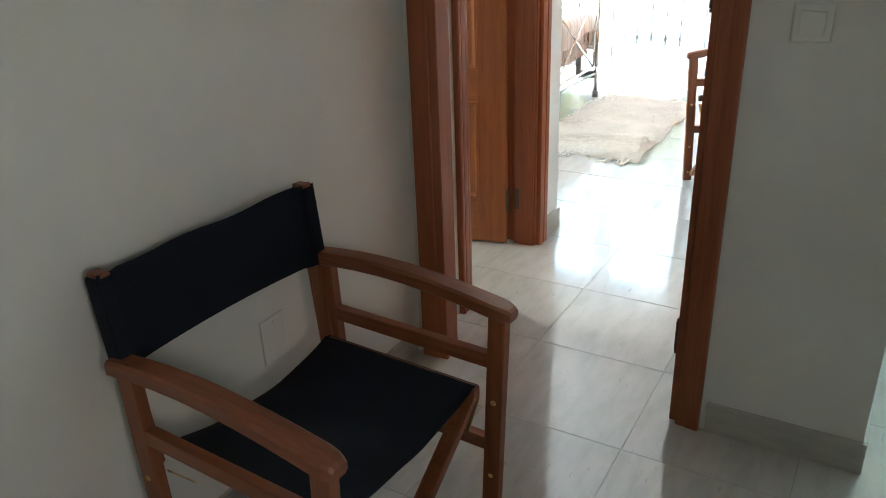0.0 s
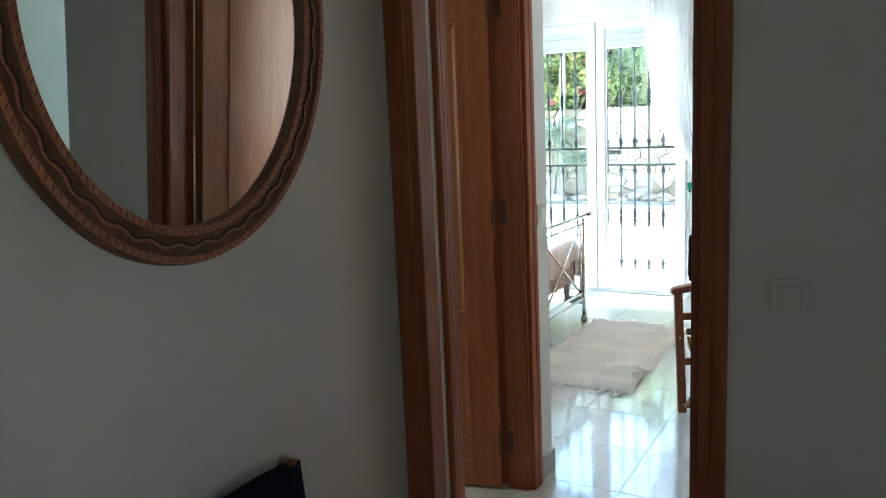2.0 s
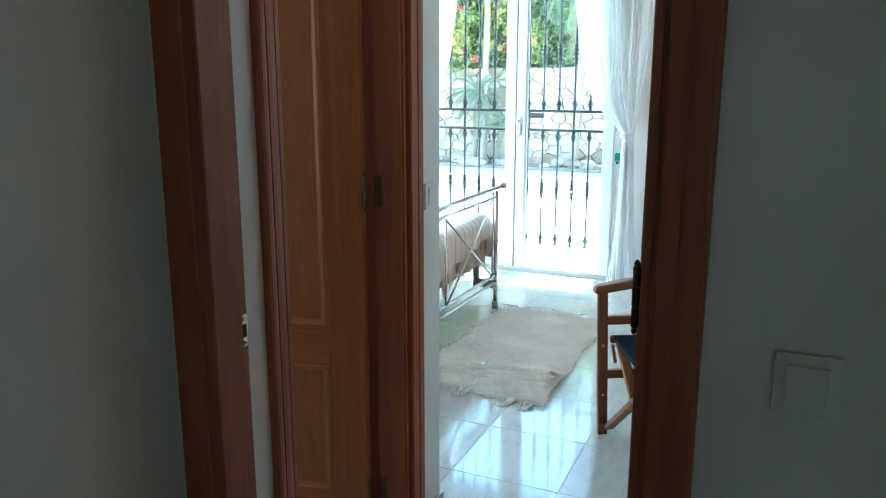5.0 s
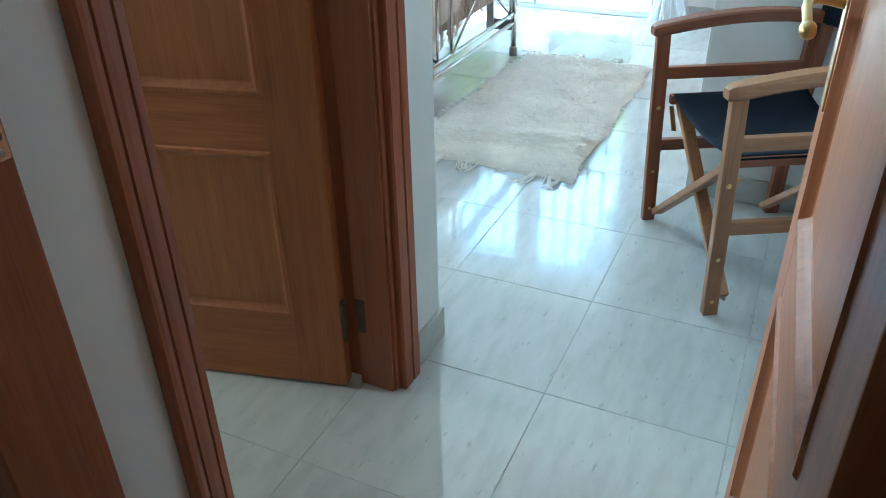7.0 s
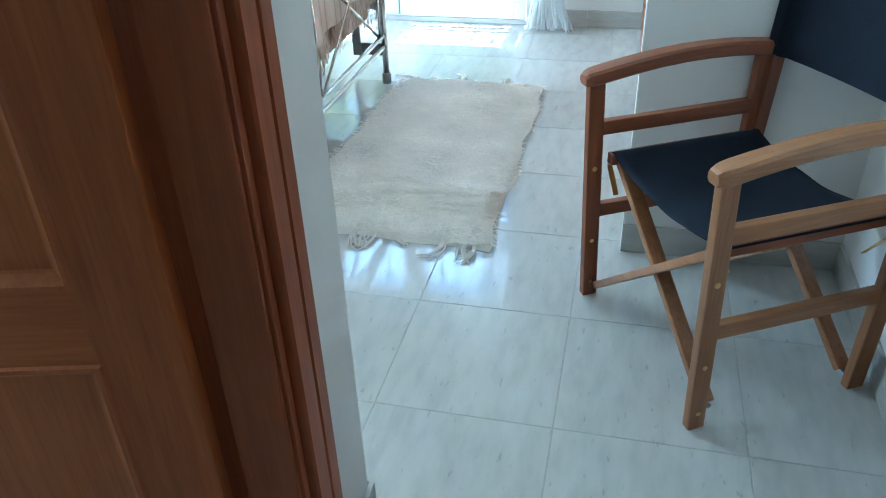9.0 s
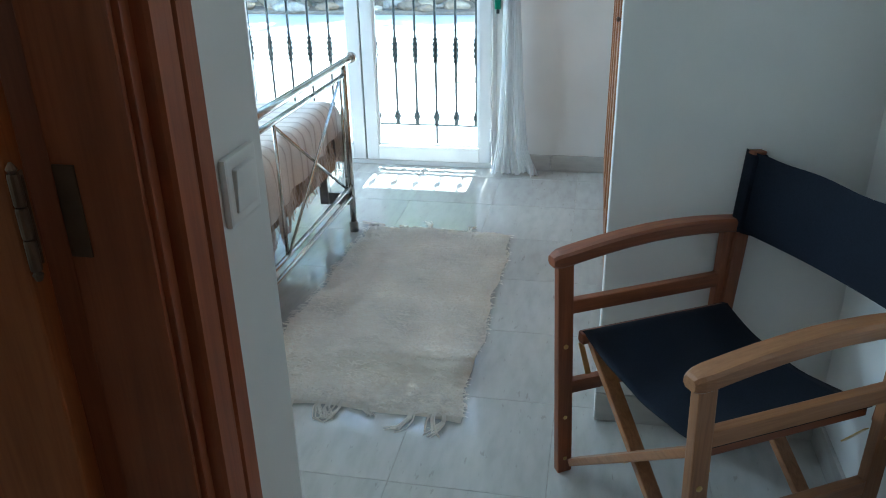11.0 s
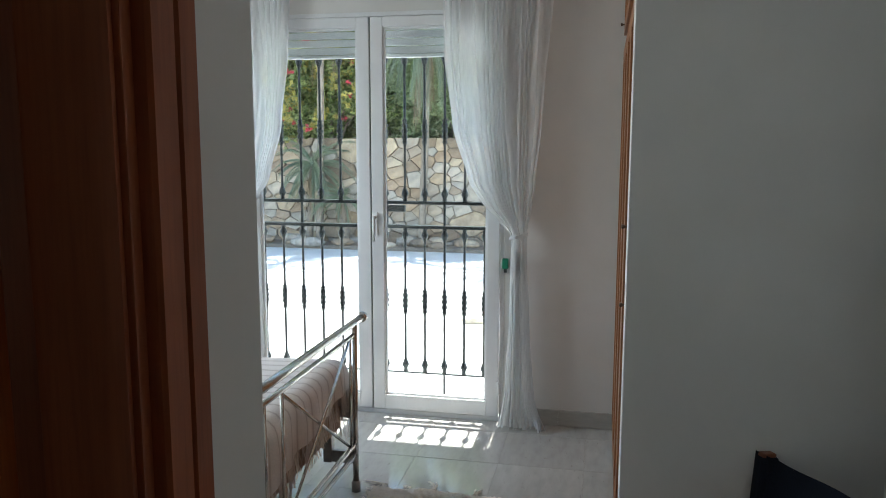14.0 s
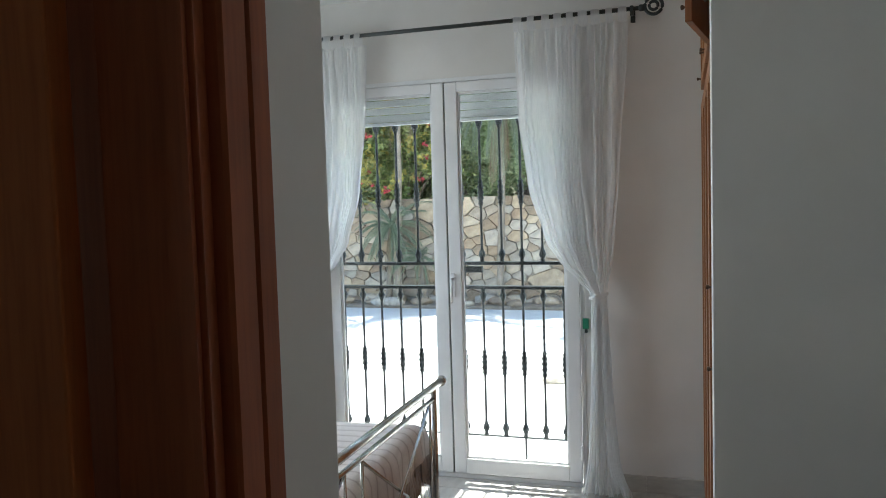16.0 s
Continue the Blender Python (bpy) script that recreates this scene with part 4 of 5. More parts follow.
def baluster(z0, z1, zk):
    prof = [(r, z0 + z) for r, z in foot] + [(r, zk + z) for r, z in knot] + [(r, z1 - z) for r, z in foot[::-1]]
    return lathe(prof, (0, 0, 0), 10)


low = baluster(0.162, 1.042, 0.595)
high = baluster(1.196, 2.057, 1.600)
first = {}
for x in bars:
    for key, bm_src in (("low", low), ("high", high)):
        if key not in first:
            ob = part("baluster", bm_src, GRILLE, grille, smooth=True)
            first[key] = ob.data
        else:
            ob = new("baluster", first[key])
            ob.parent = grille
        ob.location = (x, GY, 0)
for x in (bars[2], bars[9], bars[5] + 0.01):
    part("tie_bar", box((x - 0.006, GY - 0.006, 1.05), (x + 0.006, GY + 0.006, 1.19)), GRILLE, grille)
for x in (bars[2], bars[9]):
    part("foot_bar", box((x - 0.006, GY - 0.006, -0.05), (x + 0.006, GY + 0.006, 0.155)), GRILLE, grille)
part("lock_box", box((-1.945, GY - 0.018, 1.135), (-1.845, GY + 0.018, 1.172), 0.004), GRILLE, grille, "black iron lock box")


# ---------------------------------------------------------------- curtains
def interp(table, z):
    for (z0, a), (z1, b) in zip(table, table[1:]):
        if z <= z1:
            s = max(0.0, (z - z0) / (z1 - z0))
            s = s * s * (3 - 2 * s) * 0.5 + s * 0.5
            return a + (b - a) * s
    return table[-1][1]


INNER = [(0.0, -1.205), (0.2, -1.195), (0.6, -1.178), (1.0, -1.172), (1.06, -1.172), (1.13, -1.235), (1.22, -1.325), (1.34, -1.400), (1.63, -1.485), (2.0, -1.530), (2.45, -1.545)]
OUTER = [(0.0, -0.985), (0.15, -1.03), (0.6, -1.065), (1.0, -1.088), (1.06, -1.088), (1.3, -1.050), (1.7, -1.015), (2.45, -0.962)]


def curtain(mirrored, seed):
    rnd = random.Random(seed)
    f = (lambda x: -3.925 - x) if mirrored else (lambda x: x)
    top = tagged(new("curtain"), "sheer white tab-top curtain tied back beside the balcony window", "curtain", group="curtains")
    n, rows, pleats = 300, 64, 15
    ph = [rnd.uniform(0, 6.28) for _ in range(6)]
    bm = bmesh.new()
    grid = []
    for j in range(rows + 1):
        z = 0.012 + 2.425 * j / rows
        a, b = interp(INNER, z), interp(OUTER, z)
        w = b - a
        amp = 0.010 + 0.050 * max(0, 0.30 - abs(w - 0.34)) + 0.010 * (1 - z / 2.45)
        tie = math.exp(-((z - 1.05) / 0.07) ** 2)
        row = []
        for i in range(n + 1):
            u = i / n
            wander = 1.8 * noise.noise(Vector((u * 5 + ph[0], 0.45 * z, ph[1]))) + 0.5 * noise.noise(Vector((u * 14 + ph[2], 0.8 * z, ph[3])))
            phase = 2 * math.pi * (u * pleats + wander)
            deep = 0.75 + 0.8 * noise.noise(Vector((u * 7 + ph[4], 0.7 * z, ph[5])))
            y = (0.016 + 0.30 * amp) * deep * math.cos(phase) + 0.010 * noise.noise(Vector((u * 4, 1.2 * z, ph[4])))
            y *= 1 - 0.45 * tie
            y += -0.045 * math.sin(math.pi * u) * tie
            lap = 0.36 * w / pleats * deep * math.sin(phase) * min(1.0, 6 * u, 6 * (1 - u))
            x = a + w * u + lap
            if z < 0.25:
                flare = ((0.25 - z) / 0.25) ** 1.5
                x += flare * (0.05 * (u - 0.4) + 0.03 * noise.noise(Vector((u * 7, z * 6, ph[5]))))
                y += -flare * (0.035 + 0.05 * noise.noise(Vector((u * 6, z * 5, ph[2]))))
            row.append(bm.verts.new((f(x), 6.372 + y, z)))
        grid.append(row)
    for r0, r1 in zip(grid, grid[1:]):
        for i in range(n):
            bm.faces.new((r0[i], r0[i + 1], r1[i + 1], r1[i]))
    part("drape", bm, SHEER, top, "sheer white gathered voile", True)
    for k in range(9):
        u = (k + 0.5) / 9
        x = f(-1.545 + 0.583 * u + rnd.uniform(-0.008, 0.008))
        w = rnd.uniform(0.016, 0.024)
        bm = bmesh.new()
        loop = [(6.385, 2.425), (6.388, 2.47), (6.382, 2.497), (6.366, 2.504), (6.350, 2.497), (6.344, 2.47), (6.352, 2.425)]
        a = [bm.verts.new((x - w, y, z)) for y, z in loop]
        b = [bm.verts.new((x + w, y, z)) for y, z in loop]
        for i in range(len(loop) - 1):
            bm.faces.new((a[i], a[i + 1], b[i + 1], b[i]))
        part("tab", bm, SHEER, top, smooth=True)
    bm = bmesh.new()
    ring = []
    for k in range(28):
        t = 2 * math.pi * k / 28
        x, y = -1.130 + 0.050 * math.cos(t), 6.366 + 0.040 * math.sin(t)
        ring.append((bm.verts.new((f(x), y, 1.045 + 0.012 * math.cos(t))), bm.verts.new((f(x), y, 1.062 + 0.014 * math.cos(t)))))
    for k in range(28):
        p, q = ring[k], ring[(k + 1) % 28]
        bm.faces.new((p[0], q[0], q[1], p[1]))
    part("tieback", bm, SHEER, top, "white cloth tieback", True)
    return top


curtain(False, 3)
curtain(True, 8)

rod = tagged(new("curtain_rod"), "black iron curtain rod with scroll ends above the window", "curtain rod")
RY, RZ = 6.366, 2.488
part("pole", tube([(-3.05, RY, RZ), (-0.90, RY, RZ)], 0.011, 12), IRON, rod, smooth=True)
for x, s in ((-0.90, 1), (-3.05, -1)):
    fin = part("finial", tube([(x + s * (0.060 + 0.042 * math.cos(t)), RY, RZ + 0.006 + 0.042 * math.sin(t)) for t in [math.pi + 2 * math.pi * k / 24 for k in range(25)]], 0.0085, 8, caps=False), IRON, rod, "scrolled iron ring end", True)
    part("inner_ring", tube([(x + s * (0.060 + 0.021 * math.cos(t)), RY, RZ + 0.006 + 0.020 * math.sin(t)) for t in [2 * math.pi * k / 20 for k in range(21)]], 0.0075, 8, caps=False), IRON, fin, smooth=True)
    part("collar", tube([(x - s * 0.012, RY, RZ), (x - s * 0.006, RY, RZ), (x + s * 0.012, RY, RZ), (x + s * 0.020, RY, RZ)], [0.011, 0.017, 0.017, 0.008], 12), IRON, rod, smooth=True)
    b = tube([(x - s * 0.045, RY, RZ), (x - s * 0.045, YW, RZ)], 0.007, 8)
    box((x - s * 0.045 - 0.012, YW - 0.006, RZ - 0.05), (x - s * 0.045 + 0.012, YW, RZ + 0.03), 0.002, b)
    box((x - s * 0.045 - 0.008, RY - 0.014, RZ - 0.035), (x - s * 0.045 + 0.008, RY + 0.014, RZ + 0.014), 0.003, b)
    part("bracket", b, IRON, rod)


# ---------------------------------------------------------------- bed
BX, BY0, BY1 = -1.742, 3.77, 5.462
bed = tagged(new("bed"), "double bed with satin metal footboard and crossed bars", "bed")
foot_board = part("top_rail", tube([(BX, BY0 - 0.10, 0.768), (BX, BY1 + 0.12, 0.768)], 0.016, 14), CHROME, bed, "satin metal tube", True)
for y in (BY0 - 0.115, BY1 + 0.115):
    part("rail_end", tube([(BX, y - 0.014, 0.768), (BX, y - 0.010, 0.768), (BX, y + 0.010, 0.768), (BX, y + 0.014, 0.768)], [0.016, 0.023, 0.023, 0.016], 14), CHROME, foot_board, smooth=True)
for z, r in ((0.715, 0.0105), (0.222, 0.0105), (0.172, 0.0105)):
    part("footboard_rail", tube([(BX, BY0, z), (BX, BY1, z)], r, 12), CHROME, bed, smooth=True)
for y in (BY0, BY1):
    part("post", tube([(BX, y, 0.0), (BX, y, 0.768)], 0.014, 12), CHROME, bed, smooth=True)
    part("foot_cap", lathe([(0.021, 0.0), (0.021, 0.042), (0.016, 0.05)], (BX, y, 0.0), 12), STEEL, bed, smooth=True)
    part("frame_leg", box((BX - 0.145, y - 0.022, 0.13), (BX - 0.105, y + 0.022, 0.42), 0.004), STEEL, bed)
    part("leg_plate", box((BX - 0.11, y - 0.012, 0.13), (BX - 0.012, y + 0.012, 0.185), 0.003), STEEL, bed)
for y in (5.405, 4.685, 4.545, 3.825):
    part("upright", tube([(BX, y, 0.222), (BX, y, 0.715)], 0.0065, 10), CHROME, bed, smooth=True)
for a, b in ((4.685, 5.405), (3.825, 4.545)):
    m_y = (a + b) / 2
    for p, q in (((BX - 0.006, a, 0.706), (BX - 0.006, b, 0.226)), ((BX + 0.006, b - 0.03, 0.706), (BX + 0.006, a, 0.226))):
        part("cross_bar", tube([p, q], 0.0062, 10), CHROME, bed, smooth=True)
part("bed_base", box((-3.70, BY0 + 0.02, 0.30), (-1.80, BY1 - 0.02, 0.40), 0.012), LINEN, bed, "tan upholstered bed base")
part("mattress", box((-3.70, BY0 + 0.015, 0.402), (-1.80, BY1 - 0.015, 0.585), 0.04), LINEN, bed, "tan covered mattress")


def throw_surface():
    """Throw over the mattress that hangs over its foot end and its window side."""
    bm = bmesh.new()
    nx, ny = 70, 84
    xs0, xs1, ys0, ys1, zt = -3.55, -1.782, BY0 - 0.01, BY1 + 0.012, 0.605
    fall_x, fall_y = 0.22, 0.26
    r = 0.055

    def over(s, length):
        """Way along the top and drop past a rounded edge."""
        if s < length - r:
            return s, 0.0
        th = (s - length + r) / r
        if th < math.pi / 2:
            return length - r + r * math.sin(th), r * (1 - math.cos(th))
        return length, r + (th - math.pi / 2) * r

    grid = []
    for i in range(nx + 1):
        row = []
        for j in range(ny + 1):
            t = j / ny * (ys1 - ys0 + fall_y)
            hang = fall_x * (0.50 + 0.50 * min(1.0, max(0.0, (ys1 - ys0 - t) / 0.85))) + 0.008 * math.sin(31 * t)
            s = i / nx * (xs1 - xs0 + hang)
            (px, dx), (py, dy) = over(s, xs1 - xs0), over(t, ys1 - ys0)
            x, y = xs0 + px, ys0 + py
            z = zt - max(dx, dy) - 0.25 * min(dx, dy)
            x += 0.012 * min(1, dx / 0.12) * (0.6 + 0.5 * math.sin(19 * y) + 0.5 * math.sin(47 * y + 1))
            y += min(1, dy / 0.12) * (0.020 + 0.014 * math.sin(23 * x) + 0.010 * math.sin(49 * x))
            z += 0.005 * math.sin(5 * x + 3 * y) + 0.003 * math.sin(13 * y - 4 * x)
            row.append(bm.verts.new((x, y, max(0.30, z))))
        grid.append(row)
    for r0, r1 in zip(grid, grid[1:]):
        for j in range(ny):
            bm.faces.new((r0[j], r0[j + 1], r1[j + 1], r1[j]))
    edge = [grid[nx][j].co.copy() for j in range(ny + 1)] + [grid[i][ny].co.copy() for i in range(nx, 30, -1)]
    return bm, edge


throw = tagged(new("bed_throw"), "pinkish-beige ribbed woven throw with tasselled edges on the bed", "throw")
bm, edge = throw_surface()
bmesh.ops.recalc_face_normals(bm, faces=bm.faces[:])
part("cloth", bm, THROW, throw, smooth=True)
rnd = random.Random(5)
bm = bmesh.new()
for k in range(len(edge) - 1):
    for _ in range(5):
        p = edge[k].lerp(edge[k + 1], rnd.random())
        ln = rnd.uniform(0.07, 0.115)
        pts = [p, p + Vector((rnd.uniform(-0.008, 0.010), rnd.uniform(-0.008, 0.008), -ln * 0.5)), p + Vector((rnd.uniform(-0.012, 0.014), rnd.uniform(-0.014, 0.014), -ln))]
        w = 0.0035
        a = [bm.verts.new(q + Vector((0.001, -w, 0))) for q in pts]
        b = [bm.verts.new(q + Vector((0.001, w, 0))) for q in pts]
        for i in range(2):
            bm.faces.new((a[i], b[i], b[i + 1], a[i + 1]))
tagged(part("fringe", bm, FRINGE, throw, "pale knotted fringe"), kind="stuff")


# ---------------------------------------------------------------- rug
RX0, RX1, RY0, RY1 = -1.705, -1.022, 4.12, 5.515


def rug_height(x, y):
    s = (y - RY0) / (RY1 - RY0)
    crest = 4.335 + 0.05 * (x - RX0) - 0.10 * ((x + 1.15) / 0.5) ** 2 * 0.3
    ridge = 0.058 * math.exp(-((y - crest) / (0.038 if y < crest else 0.085)) ** 2) * (0.35 + 0.65 * max(0, min(1, (x - RX0) / 0.35)))
    return 0.016 + ridge + 0.003 * math.sin(9 * x + 4 * y) + 0.002 * math.sin(23 * y)


def rug_edge(x, y):
    wob = 0.008 * math.sin(11 * y + 1) + 0.005 * math.sin(29 * y)
    u = (x - RX0) / (RX1 - RX0)
    return x + wob * (u - 0.5) * 2 + (0.012 * (y - 4.8)) * (1 - u) * 3, y + 0.010 * math.sin(8 * x) + 0.006 * math.sin(21 * x)


rug = tagged(new("rug"), "small rucked cream shaggy wool rug with tassels on the tiles", "rug")
bm = bmesh.new()
nx, ny = 46, 90
grid = []
for i in range(nx + 1):
    row = []
    for j in range(ny + 1):
        x, y = RX0 + (RX1 - RX0) * i / nx, RY0 + (RY1 - RY0) * j / ny
        rim = min(i, nx - i, j, ny - j)
        ex, ey = rug_edge(x, y)
        row.append(bm.verts.new((ex, ey, rug_height(x, y) * (0.1 if rim == 0 else 0.6 if rim == 1 else 1))))
    grid.append(row)
for r0, r1 in zip(grid, grid[1:]):
    for j in range(ny):
        bm.faces.new((r0[j], r0[j + 1], r1[j + 1], r1[j]))
bmesh.ops.recalc_face_normals(bm, faces=bm.faces[:])
part("pile_base", bm, WOOL_BASE, rug, smooth=True)
verts, faces = [], []
rnd = random.Random(11)
ROW = 0.0215
for k in range(19000):
    x = rnd.uniform(RX0 - 0.002, RX1 + 0.002)
    row_y = RY0 + ROW * (rnd.randrange(int((RY1 - RY0) / ROW)) + 0.5)
    y = row_y + rnd.gauss(0, 0.0042) + 0.004 * math.sin(37 * x + 40 * row_y)
    ex, ey = rug_edge(x, y)
    z = rug_height(x, y) - 0.002
    ang = rnd.gauss(0, 0.45)
    ln, w = rnd.uniform(0.012, 0.027), rnd.uniform(0.0016, 0.0032)
    dx, dy = math.cos(ang) * rnd.choice((-1, 1)), math.sin(ang) - 0.25
    rise = rnd.uniform(0.002, 0.007) * (1.0 + 0.9 * noise.noise(Vector((x * 22, y * 45, 0))))
    px, py = -dy * w, dx * w
    b = len(verts)
    verts += [(ex - px, ey - py, z), (ex + px, ey + py, z), (ex + dx * ln * 0.6 + px, ey + dy * ln * 0.6 + py, z + rise), (ex + dx * ln * 0.6 - px, ey + dy * ln * 0.6 - py, z + rise), (ex + dx * ln, ey + dy * ln, z + rise * 0.4)]
    faces += [(b, b + 1, b + 2, b + 3), (b + 3, b + 2, b + 4)]
data = bpy.data.meshes.new("pile")
data.from_pydata(verts, [], faces)
data.materials.append(WOOL)
pile = new("wool_tuft", data)
pile.parent = rug
tagged(pile, "cream wool tufts", kind="stuff")
for y_end, s in ((RY0, -1), (RY1, 1)):
    x = RX0 + 0.05
    while x < RX1 - 0.02:
        bm = None
        ln, bend = rnd.uniform(0.035, 0.10), rnd.uniform(-0.07, 0.05)
        curl, spread = rnd.uniform(-0.03, 0.03), rnd.uniform(0.006, 0.020)
        x0, y0 = rug_edge(x, y_end)
        for _ in range(rnd.randrange(4, 12)):
            j = rnd.uniform(-spread, spread)
            own = ln * rnd.uniform(0.55, 1.1)
            pts = [(x0 + j * 0.4, y0 - s * 0.012, 0.013), (x0 + j * 0.8, y0 + s * own * 0.35, 0.009 + abs(j) * 0.3), (x0 + bend * 0.5 + j * 1.2, y0 + s * own * 0.75, 0.006), (x0 + bend + curl + j * 1.6, y0 + s * own * rnd.uniform(0.7, 1.0), 0.004)]
            bm = tube(pts, [0.003, 0.0028, 0.0024, 0.001], 5, bm)
        part("tassel", bm, WOOL, rug, "loose cream wool tassel")
        x += rnd.choice((0.03, 0.05, 0.08, 0.14)) if s < 0 else rnd.choice((0.06, 0.12, 0.2))


# ---------------------------------------------------------------- wardrobe
wardrobe = tagged(new("wardrobe"), "built-in honey-coloured wooden wardrobe with one upper door open", "wardrobe")
WY0, WY1 = YC + 0.10, YW
part("body", box((XW + 0.02, WY0, 0.0), (0.06, WY1, 0.08), 0.002), PINE, wardrobe, "wooden plinth")
part("back_panel", box((0.03, WY0, 0.08), (0.058, WY1, 2.5)), PINE, wardrobe)
for y in (WY0, WY1 - 0.02):
    part("side_panel", box((XW + 0.022, y, 0.08), (0.03, y + 0.02, 2.5)), PINE, wardrobe)
part("shelf", box((XW + 0.022, WY0 + 0.02, 2.02), (0.03, WY1 - 0.02, 2.045)), PINE, wardrobe)
part("face_frame", box((XW, WY0, 2.0), (XW + 0.022, WY1, 2.05), 0.003), PINE, wardrobe)
for y in (WY0, WY1 - 0.045):
    part("face_frame", box((XW - 0.002, y, 0.0), (XW + 0.02, y + 0.045, 2.5), 0.003), PINE, wardrobe)
N = 5
dw = (WY1 - WY0 - 0.09) / N


def cupboard_door(parent, m, h, knob_y, knob_z, name="cupboard_door"):
    """A framed wooden door in the yz plane, hinged at y = 0, that reaches to y = dw; its front is at x = 0."""
    d = empty(name, m)
    d.parent = parent
    w, st = dw - 0.004, 0.06
    for a, b in ((0, st), (w - st, w)):
        part("stile", box((0, a, 0), (0.02, b, h), 0.002), PINE, d)
    for a, b in ((0, st), (h - st, h)):
        part("rail", box((0.0005, st, a), (0.0195, w - st, b), 0.0), PINE, d)
    part("panel", box((0.007, st, st), (0.013, w - st, h - st)), PINE, d)
    if knob_y is not None:
        k = lathe([(0.004, 0.0), (0.004, 0.008), (0.007, 0.011), (0.008, 0.015), (0.006, 0.018), (0.001, 0.019)], (0, 0, 0), 12)
        k.transform(pose(0, knob_y, knob_z, 0, -90, 0))
        part("knob", k, BRONZE, d, "small dark bronze knob", True)
    return d


for k in range(N):
    y = WY0 + 0.047 + dw * k
    cupboard_door(wardrobe, pose(XW - 0.022, y, 0.085), 1.91, {0: dw - 0.034, 1: 0.034}.get(k), 0.965 if k == 0 else 1.20)
    if k != 1:
        cupboard_door(wardrobe, pose(XW - 0.022, y, 2.072), 0.40, 0.03 if k % 2 else dw - 0.034, 0.05)
# the open upper door hangs at its far edge
cupboard_door(wardrobe, pose(XW - 0.022, WY0 + 0.047 + dw * 2 - 0.004, 2.072, 0, 0, 0) @ pose(0, 0, 0, 0, 0, -10) @ pose(0, -dw + 0.004, 0), 0.40, 0.034, 0.05, "open_cupboard_door")


# ---------------------------------------------------------------- outdoors
GZ = -0.06
bm = bmesh.new()
bmesh.ops.create_grid(bm, x_segments=1, y_segments=1, size=1)
for v in bm.verts:
    v.co = Vector((v.co.x * 400 - 2, v.co.y * 400 + 6.7 + 400, GZ))
structure("ground", bm, CONCRETE, "pale sunlit concrete terrace", "ground")
structure("window_sill", box((WIN[0], FY1, -0.055), (WIN[1], YWO + 0.02, -0.002), 0.004), SKIRT, "grey stone outer sill under the window", "sill")
structure("foundation", box((XB - 0.12, -1.75, -0.30), (1.4, YWO, -0.062)), CONCRETE, "plain concrete slab under the floor", "foundation")
structure("eave", box((XB - 2.0, YWO, 2.72), (3.0, 7.10, 2.90), 0.01), RENDER, "rendered concrete eave above the window", "eave")
structure("facade", box((XB - 3.0, YWO, 2.90), (3.0, YWO + 0.1, 4.2)), RENDER, "pale rendered outer wall", "facade")

paver = empty("paving_stone", pose(-1.79, 9.06, GZ, 0, 0, 12), "loose grey paving stone lying on the terrace", "stone")
part("slab", box((-0.13, -0.09, 0.0), (0.13, 0.09, 0.05), 0.015), STONE, paver)

# dry-stone retaining wall with separate rubble stones
SY, SH = 13.85, 1.60
rwall = tagged(new("retaining_wall"), "rough rubble stone retaining wall behind the terrace", "stone wall", kind="structure")
part("mortar", box((-11.0, SY + 0.035, GZ - 0.2), (6.0, SY + 0.6, SH - 0.03)), MORTAR, rwall, "earth-filled joints")
rnd = random.Random(21)


def clip(poly, nx, nz, d):
    """The part of a polygon on the near side of a line."""
    out = []
    for (x0, z0), (x1, z1) in zip(poly, poly[1:] + poly[:1]):
        a, b = nx * x0 + nz * z0 - d, nx * x1 + nz * z1 - d
        if a <= 0:
            out.append((x0, z0))
        if a * b < 0:
            s = a / (a - b)
            out.append((x0 + (x1 - x0) * s, z0 + (z1 - z0) * s))
    return out


def stone_mesh(poly):
    """One flat-faced rubble stone about its own middle."""
    out = bmesh.new()
    n = len(poly)
    poly = [(x * k, z * k) for (x, z), k in zip(poly, [rnd.uniform(0.92, 1.02) for _ in poly])]
    rings = []
    for k, y in ((0.995, 0.10), (0.985, 0.0), (0.94, -0.022)):
        rings.append([out.verts.new((x * k, y + (rnd.uniform(-0.012, 0.012) if k < 0.9 else 0), z * k)) for x, z in poly])
    for p, q in zip(rings, rings[1:]):
        for i in range(n):
            j = (i + 1) % n
            out.faces.new((p[i], p[j], q[j], q[i]))
    mid = out.verts.new((0, -0.024, 0))
    for i in range(n):
        out.faces.new((rings[2][i], rings[2][(i + 1) % n], mid))
    bmesh.ops.recalc_face_normals(out, faces=out.faces[:])
    return out


seeds, reach = [], []
for _ in range(9000):
    p = (rnd.uniform(-6.4, -1.6), rnd.uniform(GZ + 0.03, SH - 0.04))
    own = rnd.choice((0.11, 0.14, 0.14, 0.20, 0.31))
    if all(math.hypot((p[0] - q[0]) * 0.66, (p[1] - q[1]) * 1.1) > 0.5 * (own + r) for q, r in zip(seeds, reach)):
        seeds.append(p)
        reach.append(own)
